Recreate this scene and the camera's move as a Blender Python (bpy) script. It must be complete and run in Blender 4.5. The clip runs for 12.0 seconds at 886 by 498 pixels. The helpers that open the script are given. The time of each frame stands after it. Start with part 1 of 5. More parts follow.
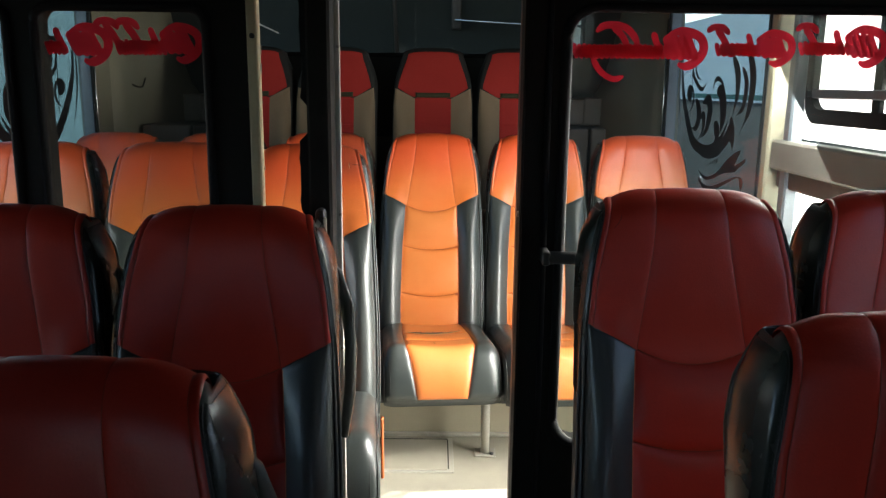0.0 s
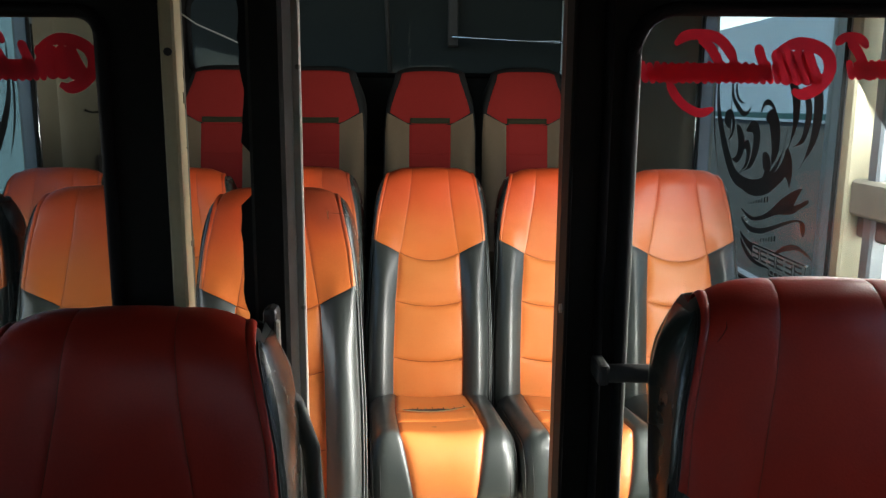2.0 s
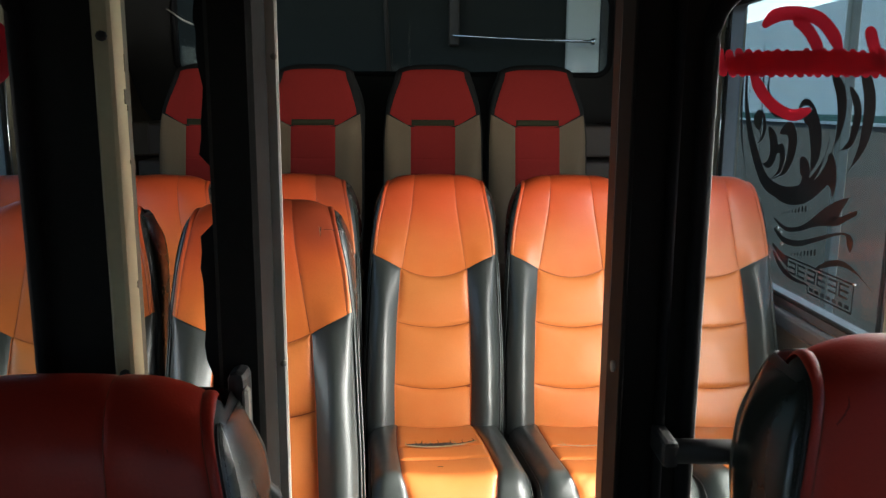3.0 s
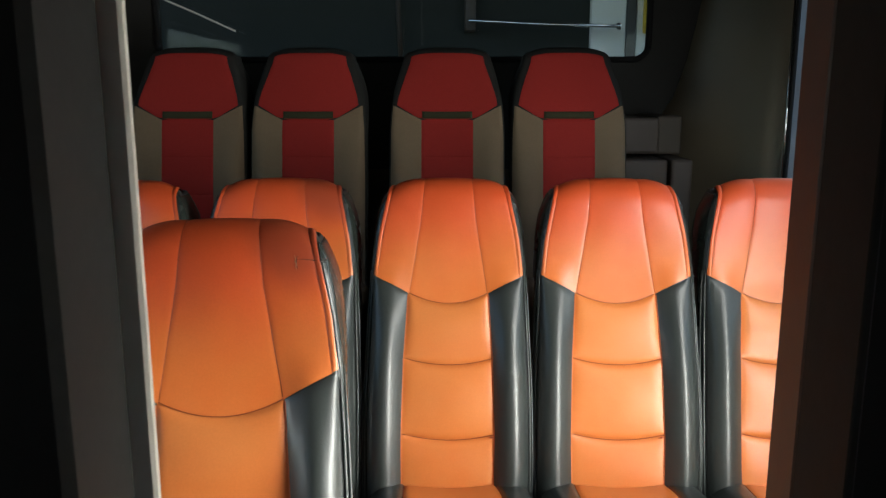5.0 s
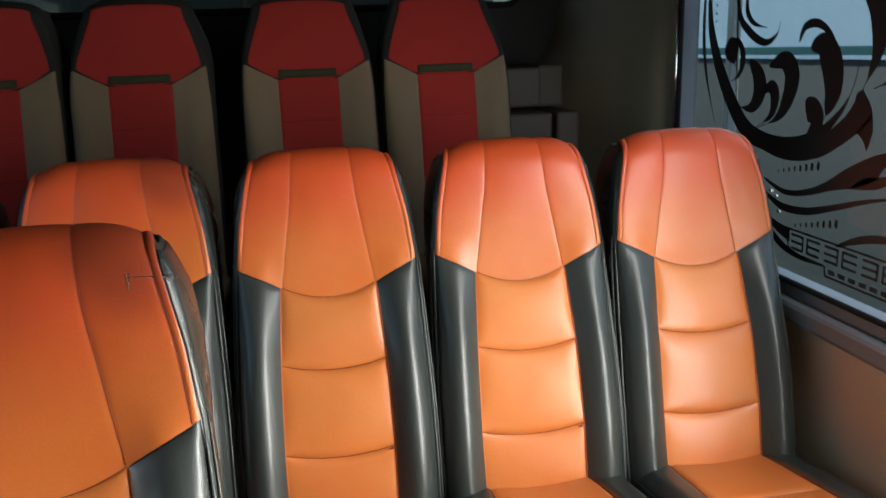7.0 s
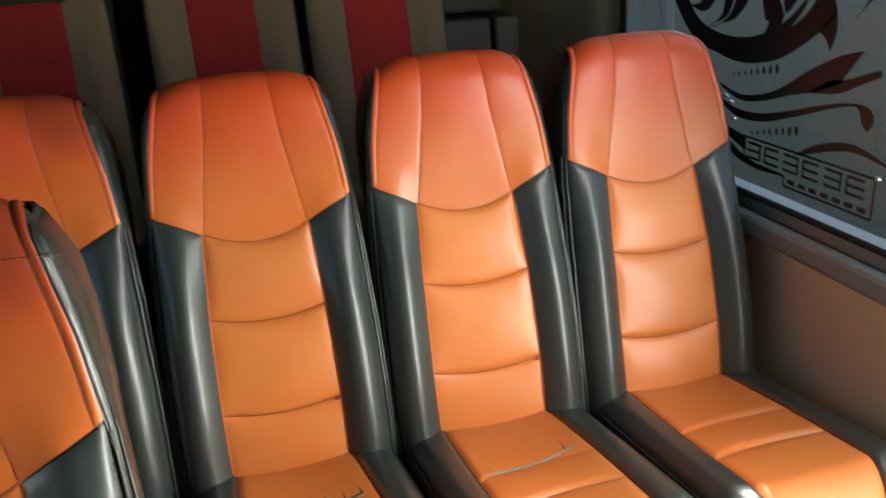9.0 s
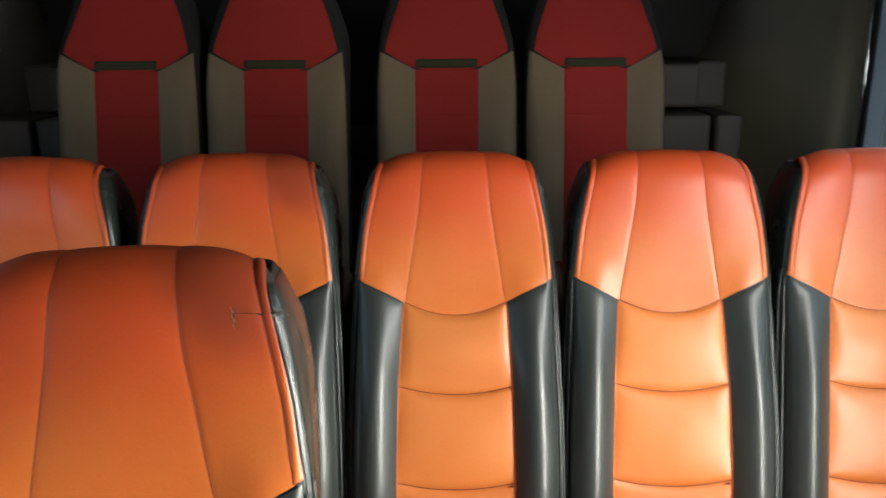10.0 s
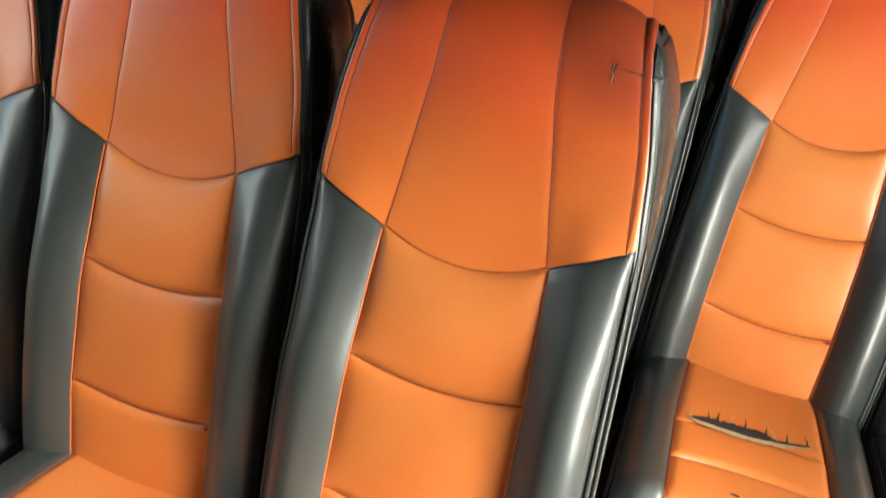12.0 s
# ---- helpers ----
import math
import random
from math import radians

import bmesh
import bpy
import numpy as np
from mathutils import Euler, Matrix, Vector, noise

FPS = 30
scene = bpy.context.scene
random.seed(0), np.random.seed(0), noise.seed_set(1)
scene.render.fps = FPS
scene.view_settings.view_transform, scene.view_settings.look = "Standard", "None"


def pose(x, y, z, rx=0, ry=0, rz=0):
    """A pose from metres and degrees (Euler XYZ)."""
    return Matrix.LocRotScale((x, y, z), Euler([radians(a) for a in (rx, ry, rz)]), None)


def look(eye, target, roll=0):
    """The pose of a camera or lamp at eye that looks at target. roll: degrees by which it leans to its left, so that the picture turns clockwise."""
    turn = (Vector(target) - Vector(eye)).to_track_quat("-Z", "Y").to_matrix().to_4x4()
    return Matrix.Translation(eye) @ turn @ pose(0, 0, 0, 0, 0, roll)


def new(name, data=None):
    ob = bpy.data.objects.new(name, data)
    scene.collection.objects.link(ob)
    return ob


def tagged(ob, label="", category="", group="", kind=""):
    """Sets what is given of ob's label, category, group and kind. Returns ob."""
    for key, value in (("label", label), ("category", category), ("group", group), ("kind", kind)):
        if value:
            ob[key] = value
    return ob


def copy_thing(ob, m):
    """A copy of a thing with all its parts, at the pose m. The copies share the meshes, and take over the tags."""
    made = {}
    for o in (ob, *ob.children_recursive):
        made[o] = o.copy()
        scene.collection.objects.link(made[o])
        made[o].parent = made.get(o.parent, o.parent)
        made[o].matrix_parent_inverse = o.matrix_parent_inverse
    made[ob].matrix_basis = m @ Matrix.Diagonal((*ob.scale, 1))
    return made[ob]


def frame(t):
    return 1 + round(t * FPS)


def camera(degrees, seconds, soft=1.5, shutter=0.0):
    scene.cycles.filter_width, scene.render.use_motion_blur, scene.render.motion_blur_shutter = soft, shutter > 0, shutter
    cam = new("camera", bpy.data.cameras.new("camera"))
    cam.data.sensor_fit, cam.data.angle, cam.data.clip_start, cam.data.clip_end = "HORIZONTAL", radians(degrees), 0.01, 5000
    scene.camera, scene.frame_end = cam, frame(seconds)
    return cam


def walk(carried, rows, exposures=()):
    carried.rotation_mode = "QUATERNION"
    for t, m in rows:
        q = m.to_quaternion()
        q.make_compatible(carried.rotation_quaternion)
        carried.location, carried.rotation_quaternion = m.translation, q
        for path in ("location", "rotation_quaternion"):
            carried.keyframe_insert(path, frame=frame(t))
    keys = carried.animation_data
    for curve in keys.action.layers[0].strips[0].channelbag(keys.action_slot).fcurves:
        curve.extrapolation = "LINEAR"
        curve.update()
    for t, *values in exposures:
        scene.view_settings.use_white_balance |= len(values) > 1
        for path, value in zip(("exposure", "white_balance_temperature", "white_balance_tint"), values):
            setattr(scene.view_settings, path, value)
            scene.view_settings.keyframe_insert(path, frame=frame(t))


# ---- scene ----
cam = camera(58.5, 12.0, 1.25, 0.3)
PATH = [
    (0, (0.135, 0.265, 1.225), (0.153, 2.224, 0.82), 0.6),
    (0.5, (0.146, 0.39, 1.235), (0.175, 2.349, 0.836), 0.7),
    (1, (0.166, 0.501, 1.247), (0.157, 2.464, 0.866), 1.4),
    (1.5, (0.157, 0.627, 1.246), (0.141, 2.59, 0.867), 1.1),
    (2, (0.12, 0.754, 1.25), (0.151, 2.72, 0.888), 0.4),
    (2.5, (0.108, 0.859, 1.243), (0.159, 2.826, 0.885), 0.1),
    (3, (0.103, 0.99, 1.249), (0.137, 2.957, 0.889), 0.3),
    (4.8, (0.106, 1.367, 1.246), (0.081, 3.330, 0.861), -0.4),
    (5, (0.108, 1.406, 1.245), (0.103, 3.369, 0.862), -0.0),
    (5.5, (0.067, 1.486, 1.245), (0.097, 3.453, 0.887), 0.4),
    (6, (0.047, 1.535, 1.239), (0.058, 3.503, 0.881), 0.7),
    (6.5, (0.082, 1.619, 1.236), (0.275, 3.571, 0.847), -0.0),
    (7, (0.082, 1.694, 1.233), (0.414, 3.604, 0.743), -2.0),
    (7.2, (0.089, 1.713, 1.234), (0.473, 3.597, 0.682), -3.3),
    (7.75, (0.100, 1.768, 1.236), (0.585, 3.578, 0.536), -4.1),
    (8.25, (0.112, 1.810, 1.238), (0.644, 3.562, 0.434), -4.6),
    (8.8, (0.121, 1.839, 1.240), (0.622, 3.609, 0.453), -4.3),
    (9, (0.116, 1.837, 1.243), (0.563, 3.648, 0.519), -4.0),
    (9.2, (0.110, 1.846, 1.245), (0.467, 3.693, 0.566), -3.3),
    (9.5, (0.097, 1.854, 1.252), (0.341, 3.737, 0.625), -1.7),
    (10, (0.078, 1.861, 1.266), (0.1, 3.788, 0.731), -0.4),
    (10.5, (0.062, 1.864, 1.268), (-0.164, 3.782, 0.747), 1.2),
    (11, (0.048, 1.852, 1.259), (-0.461, 3.697, 0.681), 2.4),
    (11.5, (0.042, 1.853, 1.236), (-0.632, 3.562, 0.447), 4.1),
    (12, (0.037, 1.852, 1.213), (-0.638, 3.445, 0.209), 5.9),
]
EXPOSURES = [(0.0, 1.92, 6450, 8), (1.5, 1.78, 6450, 8), (3.0, 1.66, 6400, 8), (5.0, 1.65, 6350, 7), (7.0, 1.5, 6350, 7), (8.0, 1.35, 6450, 6), (8.8, 1.32, 6500, 6), (9.0, 1.38, 6500, 6),
             (9.5, 1.5, 6500, 6), (10.0, 1.7, 6450, 6), (10.5, 2.0, 6450, 6), (11.0, 2.45, 6450, 6), (11.5, 2.12, 6600, 6), (12.0, 2.05, 6650, 5)]
walk(cam, [(t, look(eye, target, roll)) for t, eye, target, roll in PATH], EXPOSURES)

# ---- world and light ----
world = bpy.data.worlds.new("yard_sky")
scene.world = world
world.use_nodes = True
sky = world.node_tree.nodes.new("ShaderNodeTexSky")
sky.sky_type, sky.sun_disc = "NISHITA", False
sky.sun_elevation, sky.sun_rotation = radians(42), radians(67)
world.node_tree.links.new(sky.outputs[0], world.node_tree.nodes["Background"].inputs[0])
world.node_tree.nodes["Background"].inputs[1].default_value = 0.12

sun_data = bpy.data.lights.new("sun", "SUN")
sun_data.energy, sun_data.angle, sun_data.color = 4.0, radians(0.5), (1.0, 0.95, 0.88)
sun = new("sun", sun_data)
sun.matrix_world = look((7, 3, 7), (0, 0, 0))


def window_light(x, y, z, tx, ty, tz, wide, high, power, tone, spread=180):
    data = bpy.data.lights.new("window_light", "AREA")
    data.shape, data.size, data.size_y, data.energy, data.color = "RECTANGLE", wide, high, power, tone
    data.spread = radians(spread)
    ob = new("window_light", data)
    ob.matrix_world = look((x, y, z), (tx, ty, tz))
    return ob


window_light(1.14, 2.12, 1.32, -0.20, 2.10, 0.00, 0.46, 0.46, 4.4, (1.0, 0.97, 0.90), 66)
window_light(1.14, 2.24, 0.66, -0.30, 3.20, 0.60, 0.48, 0.80, 4.3, (1.0, 0.98, 0.90), 112)
window_light(1.14, 2.40, 1.10, -0.1, 3.05, 0.25, 0.54, 0.80, 4.6, (1.0, 0.98, 0.93))
window_light(-1.32, 2.10, 1.00, -0.4, 2.50, 0.35, 0.42, 0.60, 1.0, (1.0, 0.97, 0.90))
window_light(1.13, 3.30, 1.14, 0.0, 3.20, 0.70, 1.00, 0.86, 0.3, (0.95, 0.98, 1.0))
# Added fill for the front seats, set in the unseen side windows.
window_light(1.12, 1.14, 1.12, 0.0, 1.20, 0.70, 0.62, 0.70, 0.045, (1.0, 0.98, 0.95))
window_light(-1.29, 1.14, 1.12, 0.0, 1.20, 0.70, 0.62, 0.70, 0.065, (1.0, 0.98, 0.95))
# Weak added fill from the unseen windscreen.
window_light(-0.08, -1.15, 1.22, -0.08, 2.0, 0.90, 2.0, 0.8, 0.035, (0.97, 0.97, 1.0))


# ---- materials ----
def material(name, colour, rough=0.5, metal=0.0, grain=0.0, scale=60.0, bump=0.0, stain=0.0, stain_scale=4.0, spec=0.5, per_object=0.0, crease=0.0, second_tone=None, crown_shade=None, coat=0.0, dark_corner=None):
    m = bpy.data.materials.new(name)
    m.use_nodes = True
    nt = m.node_tree
    b = nt.nodes["Principled BSDF"]
    b.inputs["Roughness"].default_value, b.inputs["Metallic"].default_value = rough, metal
    b.inputs["Specular IOR Level"].default_value = spec
    b.inputs["Base Color"].default_value = (*colour, 1)
    b.inputs["Coat Weight"].default_value, b.inputs["Coat Roughness"].default_value = coat, 0.2
    if not (grain or stain or bump):
        return m
    co = nt.nodes.new("ShaderNodeTexCoord")
    fine, wide = nt.nodes.new("ShaderNodeTexNoise"), nt.nodes.new("ShaderNodeTexNoise")
    fine.inputs["Scale"].default_value, wide.inputs["Scale"].default_value = scale, stain_scale
    fine.inputs["Detail"].default_value, wide.inputs["Detail"].default_value = 4, 5
    nt.links.new(co.outputs["Object"], fine.inputs["Vector"])
    nt.links.new(co.outputs["Object"], wide.inputs["Vector"])
    value = nt.nodes.new("ShaderNodeMath")
    value.operation = "MULTIPLY_ADD"
    nt.links.new(fine.outputs[0], value.inputs[0])
    value.inputs[1].default_value, value.inputs[2].default_value = 2 * grain, 1 - grain
    second = nt.nodes.new("ShaderNodeMath")
    second.operation = "MULTIPLY_ADD"
    nt.links.new(wide.outputs[0], second.inputs[0])
    second.inputs[1].default_value, second.inputs[2].default_value = 2 * stain, 1 - stain
    both = nt.nodes.new("ShaderNodeMath")
    both.operation = "MULTIPLY"
    nt.links.new(value.outputs[0], both.inputs[0])
    nt.links.new(second.outputs[0], both.inputs[1])
    last = both
    if per_object:
        info = nt.nodes.new("ShaderNodeObjectInfo")
        vary = nt.nodes.new("ShaderNodeMath")
        vary.operation = "MULTIPLY_ADD"
        nt.links.new(info.outputs["Random"], vary.inputs[0])
        vary.inputs[1].default_value, vary.inputs[2].default_value = 2 * per_object, 1 - per_object
        last = nt.nodes.new("ShaderNodeMath")
        last.operation = "MULTIPLY"
        nt.links.new(both.outputs[0], last.inputs[0])
        nt.links.new(vary.outputs[0], last.inputs[1])
    hsv = nt.nodes.new("ShaderNodeHueSaturation")
    hsv.inputs["Color"].default_value = (*colour, 1)
    nt.links.new(last.outputs[0], hsv.inputs["Value"])
    nt.links.new(hsv.outputs[0], b.inputs["Base Color"])
    if second_tone:
        cloud, ramp, blend = nt.nodes.new("ShaderNodeTexNoise"), nt.nodes.new("ShaderNodeMapRange"), nt.nodes.new("ShaderNodeMix")
        cloud.inputs["Scale"].default_value, cloud.inputs["Detail"].default_value = 6.5, 3
        ramp.inputs["From Min"].default_value, ramp.inputs["From Max"].default_value = 0.35, 0.68
        blend.data_type = "RGBA"
        blend.inputs["A"].default_value, blend.inputs["B"].default_value = (*colour, 1), (*second_tone, 1)
        nt.links.new(co.outputs["Object"], cloud.inputs["Vector"])
        nt.links.new(cloud.outputs[0], ramp.inputs["Value"])
        nt.links.new(ramp.outputs[0], blend.inputs["Factor"])
        nt.links.new(blend.outputs["Result"], hsv.inputs["Color"])
    if crown_shade:
        # Dimmer light on the crown put into the colour: redder upwards, with an uneven border.
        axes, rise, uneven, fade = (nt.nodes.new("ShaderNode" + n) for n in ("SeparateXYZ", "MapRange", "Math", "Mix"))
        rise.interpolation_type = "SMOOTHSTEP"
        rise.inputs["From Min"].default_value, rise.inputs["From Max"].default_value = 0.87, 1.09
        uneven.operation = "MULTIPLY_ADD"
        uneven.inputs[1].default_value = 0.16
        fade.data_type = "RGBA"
        fade.inputs["B"].default_value = (*crown_shade, 1)
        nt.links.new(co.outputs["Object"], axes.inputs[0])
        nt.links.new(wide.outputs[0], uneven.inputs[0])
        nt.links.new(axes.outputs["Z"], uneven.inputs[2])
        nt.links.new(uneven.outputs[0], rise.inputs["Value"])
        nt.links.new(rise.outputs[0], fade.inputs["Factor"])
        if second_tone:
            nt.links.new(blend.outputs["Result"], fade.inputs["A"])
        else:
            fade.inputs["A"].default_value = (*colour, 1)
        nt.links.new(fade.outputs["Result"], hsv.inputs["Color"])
    if dark_corner:
        # A darker corner: its middle (x, z), its reach and its colour; the border is blotchy.
        gx, gz, reach, corner_tone = dark_corner
        split, apart, spot, uneven, cover, corner_mix = (nt.nodes.new("ShaderNode" + n) for n in ("SeparateXYZ", "CombineXYZ", "VectorMath", "Math", "MapRange", "Mix"))
        spot.operation, uneven.operation, cover.interpolation_type, corner_mix.data_type = "DISTANCE", "MULTIPLY_ADD", "SMOOTHSTEP", "RGBA"
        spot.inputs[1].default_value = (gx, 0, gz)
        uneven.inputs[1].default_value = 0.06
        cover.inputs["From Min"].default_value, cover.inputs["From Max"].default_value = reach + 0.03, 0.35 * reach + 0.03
        corner_mix.inputs["B"].default_value = (*corner_tone, 1)
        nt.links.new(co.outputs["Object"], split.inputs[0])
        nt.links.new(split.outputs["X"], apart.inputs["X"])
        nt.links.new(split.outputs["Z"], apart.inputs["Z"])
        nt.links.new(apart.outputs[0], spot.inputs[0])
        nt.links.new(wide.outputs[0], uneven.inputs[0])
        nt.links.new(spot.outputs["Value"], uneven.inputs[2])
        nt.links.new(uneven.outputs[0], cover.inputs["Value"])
        nt.links.new(cover.outputs[0], corner_mix.inputs["Factor"])
        nt.links.new(hsv.outputs[0], corner_mix.inputs["A"])
        nt.links.new(corner_mix.outputs["Result"], b.inputs["Base Color"])
    gloss = nt.nodes.new("ShaderNodeMath")
    gloss.operation = "MULTIPLY_ADD"
    nt.links.new(wide.outputs[0], gloss.inputs[0])
    gloss.inputs[1].default_value, gloss.inputs[2].default_value = 0.24, rough - 0.12
    nt.links.new(gloss.outputs[0], b.inputs["Roughness"])
    if bump:
        bm_node = nt.nodes.new("ShaderNodeBump")
        bm_node.inputs["Strength"].default_value, bm_node.inputs["Distance"].default_value = bump, 0.002
        nt.links.new(fine.outputs[0], bm_node.inputs["Height"])
        nt.links.new(bm_node.outputs[0], b.inputs["Normal"])
        if crease:
            fold, soft = nt.nodes.new("ShaderNodeTexNoise"), nt.nodes.new("ShaderNodeBump")
            fold.inputs["Scale"].default_value, fold.inputs["Detail"].default_value = 9, 1.5
            soft.inputs["Strength"].default_value, soft.inputs["Distance"].default_value = crease, 0.008
            nt.links.new(co.outputs["Object"], fold.inputs["Vector"])
            nt.links.new(fold.outputs[0], soft.inputs["Height"])
            nt.links.new(soft.outputs[0], bm_node.inputs["Normal"])
    return m


def glass_material(name, tint, rough=0.02, film=0.0, film_colour=(0.3, 0.33, 0.35)):
    """Thin pane: tinted see-through with a gloss coat, and an optional milky film or dust."""
    m = bpy.data.materials.new(name)
    m.use_nodes = True
    nt = m.node_tree
    nt.nodes.remove(nt.nodes["Principled BSDF"])
    clear, gloss, mix = nt.nodes.new("ShaderNodeBsdfTransparent"), nt.nodes.new("ShaderNodeBsdfGlossy"), nt.nodes.new("ShaderNodeMixShader")
    clear.inputs[0].default_value, gloss.inputs["Roughness"].default_value = (*tint, 1), rough
    facing, steep, coat = nt.nodes.new("ShaderNodeLayerWeight"), nt.nodes.new("ShaderNodeMath"), nt.nodes.new("ShaderNodeMath")
    steep.operation, coat.operation = "POWER", "MULTIPLY_ADD"
    steep.inputs[1].default_value, coat.inputs[1].default_value, coat.inputs[2].default_value = 4.0, 0.25, 0.02
    facing.inputs[0].default_value = 0.5
    nt.links.new(facing.outputs["Facing"], steep.inputs[0])
    nt.links.new(steep.outputs[0], coat.inputs[0])
    nt.links.new(coat.outputs[0], mix.inputs[0])
    last = clear
    if film:
        dust, dif, veil = nt.nodes.new("ShaderNodeTexNoise"), nt.nodes.new("ShaderNodeBsdfDiffuse"), nt.nodes.new("ShaderNodeMixShader")
        dust.inputs["Scale"].default_value, dust.inputs["Detail"].default_value = 6, 8
        amount = nt.nodes.new("ShaderNodeMath")
        amount.operation = "MULTIPLY"
        co = nt.nodes.new("ShaderNodeTexCoord")
        nt.links.new(co.outputs["Object"], dust.inputs["Vector"])
        nt.links.new(dust.outputs[0], amount.inputs[0])
        amount.inputs[1].default_value = 2 * film
        dif.inputs[0].default_value = (*film_colour, 1)
        nt.links.new(amount.outputs[0], veil.inputs[0])
        nt.links.new(clear.outputs[0], veil.inputs[1])
        nt.links.new(dif.outputs[0], veil.inputs[2])
        last = veil
    nt.links.new(last.outputs[0], mix.inputs[1])
    nt.links.new(gloss.outputs[0], mix.inputs[2])
    nt.links.new(mix.outputs[0], nt.nodes["Material Output"].inputs[0])
    return m


ORANGE = material("orange_leatherette", (0.58, 0.157, 0.032), 0.46, spec=0.42, grain=0.08, scale=330, bump=0.07, stain=0.10, stain_scale=5, per_object=0.05, crease=0.5, coat=0.25, second_tone=(0.585, 0.188, 0.047))
# Head orange: redder upwards, the crown's dimmer light put into the colour.
ORANGE_HEAD = material("orange_head_leatherette", (0.575, 0.134, 0.025), 0.44, spec=0.40, grain=0.08, scale=330, bump=0.07, stain=0.10, stain_scale=5, per_object=0.05, crease=0.4, coat=0.22, second_tone=(0.58, 0.158, 0.036), crown_shade=(0.53, 0.068, 0.016))
# The head orange again, with one blotchy darker corner.
DARK_CORNER_HEAD = material("dark_corner_orange_leatherette", (0.575, 0.134, 0.025), 0.44, spec=0.40, grain=0.08, scale=330, bump=0.07, stain=0.10, stain_scale=5, per_object=0.05, crease=0.4, coat=0.22, second_tone=(0.58, 0.158, 0.036), crown_shade=(0.53, 0.068, 0.016), dark_corner=(0.125, 1.03, 0.105, (0.30, 0.046, 0.016)))
# The orange leatherette made darker and redder, for the two front rows.
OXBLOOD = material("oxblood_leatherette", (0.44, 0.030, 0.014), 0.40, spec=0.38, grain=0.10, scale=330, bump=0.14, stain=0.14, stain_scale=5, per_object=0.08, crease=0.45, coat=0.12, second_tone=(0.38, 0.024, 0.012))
BLACK = material("black_leatherette", (0.029, 0.035, 0.033), 0.42, spec=0.50, grain=0.12, scale=330, bump=0.10, stain=0.25, stain_scale=6, crease=0.4, coat=0.3)
BACKING = material("seat_back_vinyl", (0.05, 0.055, 0.045), 0.45, grain=0.1, scale=200, bump=0.1, stain=0.15)
SEAM_LINE = material("dark_seam", (0.20, 0.030, 0.008), 0.6)
PIPING = material("orange_piping", (0.50, 0.115, 0.025), 0.45, grain=0.1, scale=300)
BLACK_PIPING = material("black_piping", (0.02, 0.02, 0.02), 0.5, grain=0.1, scale=300)
RED_FABRIC = material("red_fabric", (0.265, 0.020, 0.016), 0.9, grain=0.25, scale=420, bump=0.3, stain=0.1, spec=0.2)
TAUPE_FABRIC = material("taupe_fabric", (0.17, 0.122, 0.076), 0.9, grain=0.25, scale=420, bump=0.3, stain=0.12, spec=0.2)
OLIVE_FABRIC = material("olive_strip", (0.035, 0.035, 0.018), 0.9, grain=0.2, scale=400, spec=0.2)
DARK_FABRIC = material("black_fabric", (0.018, 0.018, 0.017), 0.9, grain=0.2, scale=400, bump=0.2, spec=0.2)
PALE_FOAM = material("pale_lining", (0.42, 0.38, 0.30), 0.9, grain=0.2, scale=150, bump=0.4)
GREY_RUBBER = material("worn_grey_rubber", (0.16, 0.16, 0.15), 0.5, grain=0.2, scale=120)
GREY_RAIL = material("scuffed_grey_paint", (0.22, 0.21, 0.18), 0.6, grain=0.12, scale=60, stain=0.35, stain_scale=14)
BROWN_EDGE = material("brown_edge", (0.06, 0.03, 0.02), 0.45, grain=0.15, scale=90, stain=0.2)
FOAM = material("torn_foam", (0.45, 0.33, 0.18), 0.95, grain=0.3, scale=150, bump=0.5)
CRACK = material("torn_dark", (0.02, 0.015, 0.01), 0.9)
STEEL = material("grey_painted_steel", (0.35, 0.33, 0.28), 0.45, grain=0.1, scale=80, stain=0.2)
DARK_STEEL = material("dark_steel", (0.03, 0.03, 0.03), 0.5, grain=0.1, scale=80)
CHROME = material("chrome", (0.75, 0.75, 0.75), 0.18, metal=1.0)
BLACK_PAINT = material("black_paint", (0.015, 0.0145, 0.013), 0.65, grain=0.2, scale=90, stain=0.35, bump=0.08, spec=0.12)
RUBBER = material("black_rubber", (0.015, 0.015, 0.016), 0.8, spec=0.15, grain=0.2, scale=120, bump=0.2)
CREAM = material("chipped_cream_paint", (0.50, 0.43, 0.26), 0.5, grain=0.08, scale=120, stain=0.25, stain_scale=12)
DUSTY_CREAM = material("dusty_cream_paint", (0.40, 0.37, 0.27), 0.55, grain=0.1, scale=90, stain=0.4, stain_scale=9)
WORN_SKIN = material("worn_skin_edge", (0.34, 0.17, 0.10), 0.8, grain=0.2, scale=200)
GUSSET = material("glossy_black_vinyl", (0.020, 0.025, 0.022), 0.26, grain=0.1, scale=200, bump=0.04, stain=0.15, stain_scale=8, crease=0.1)
RIM = material("olive_vinyl_rim", (0.050, 0.054, 0.042), 0.55, grain=0.1, scale=200)
WHITE_TRIM = material("white_trim", (0.56, 0.53, 0.46), 0.4, grain=0.05, scale=120, stain=0.1)
OLIVE_PAINT = material("olive_paint", (0.07, 0.065, 0.04), 0.5, grain=0.1, scale=120, stain=0.2)
FLOOR_VINYL = material("grey_floor_vinyl", (0.32, 0.295, 0.235), 0.5, grain=0.06, scale=150, stain=0.3, stain_scale=7, bump=0.08)
RISER_VINYL = material("beige_riser_vinyl", (0.36, 0.32, 0.23), 0.5, grain=0.06, scale=150, stain=0.2, stain_scale=6)
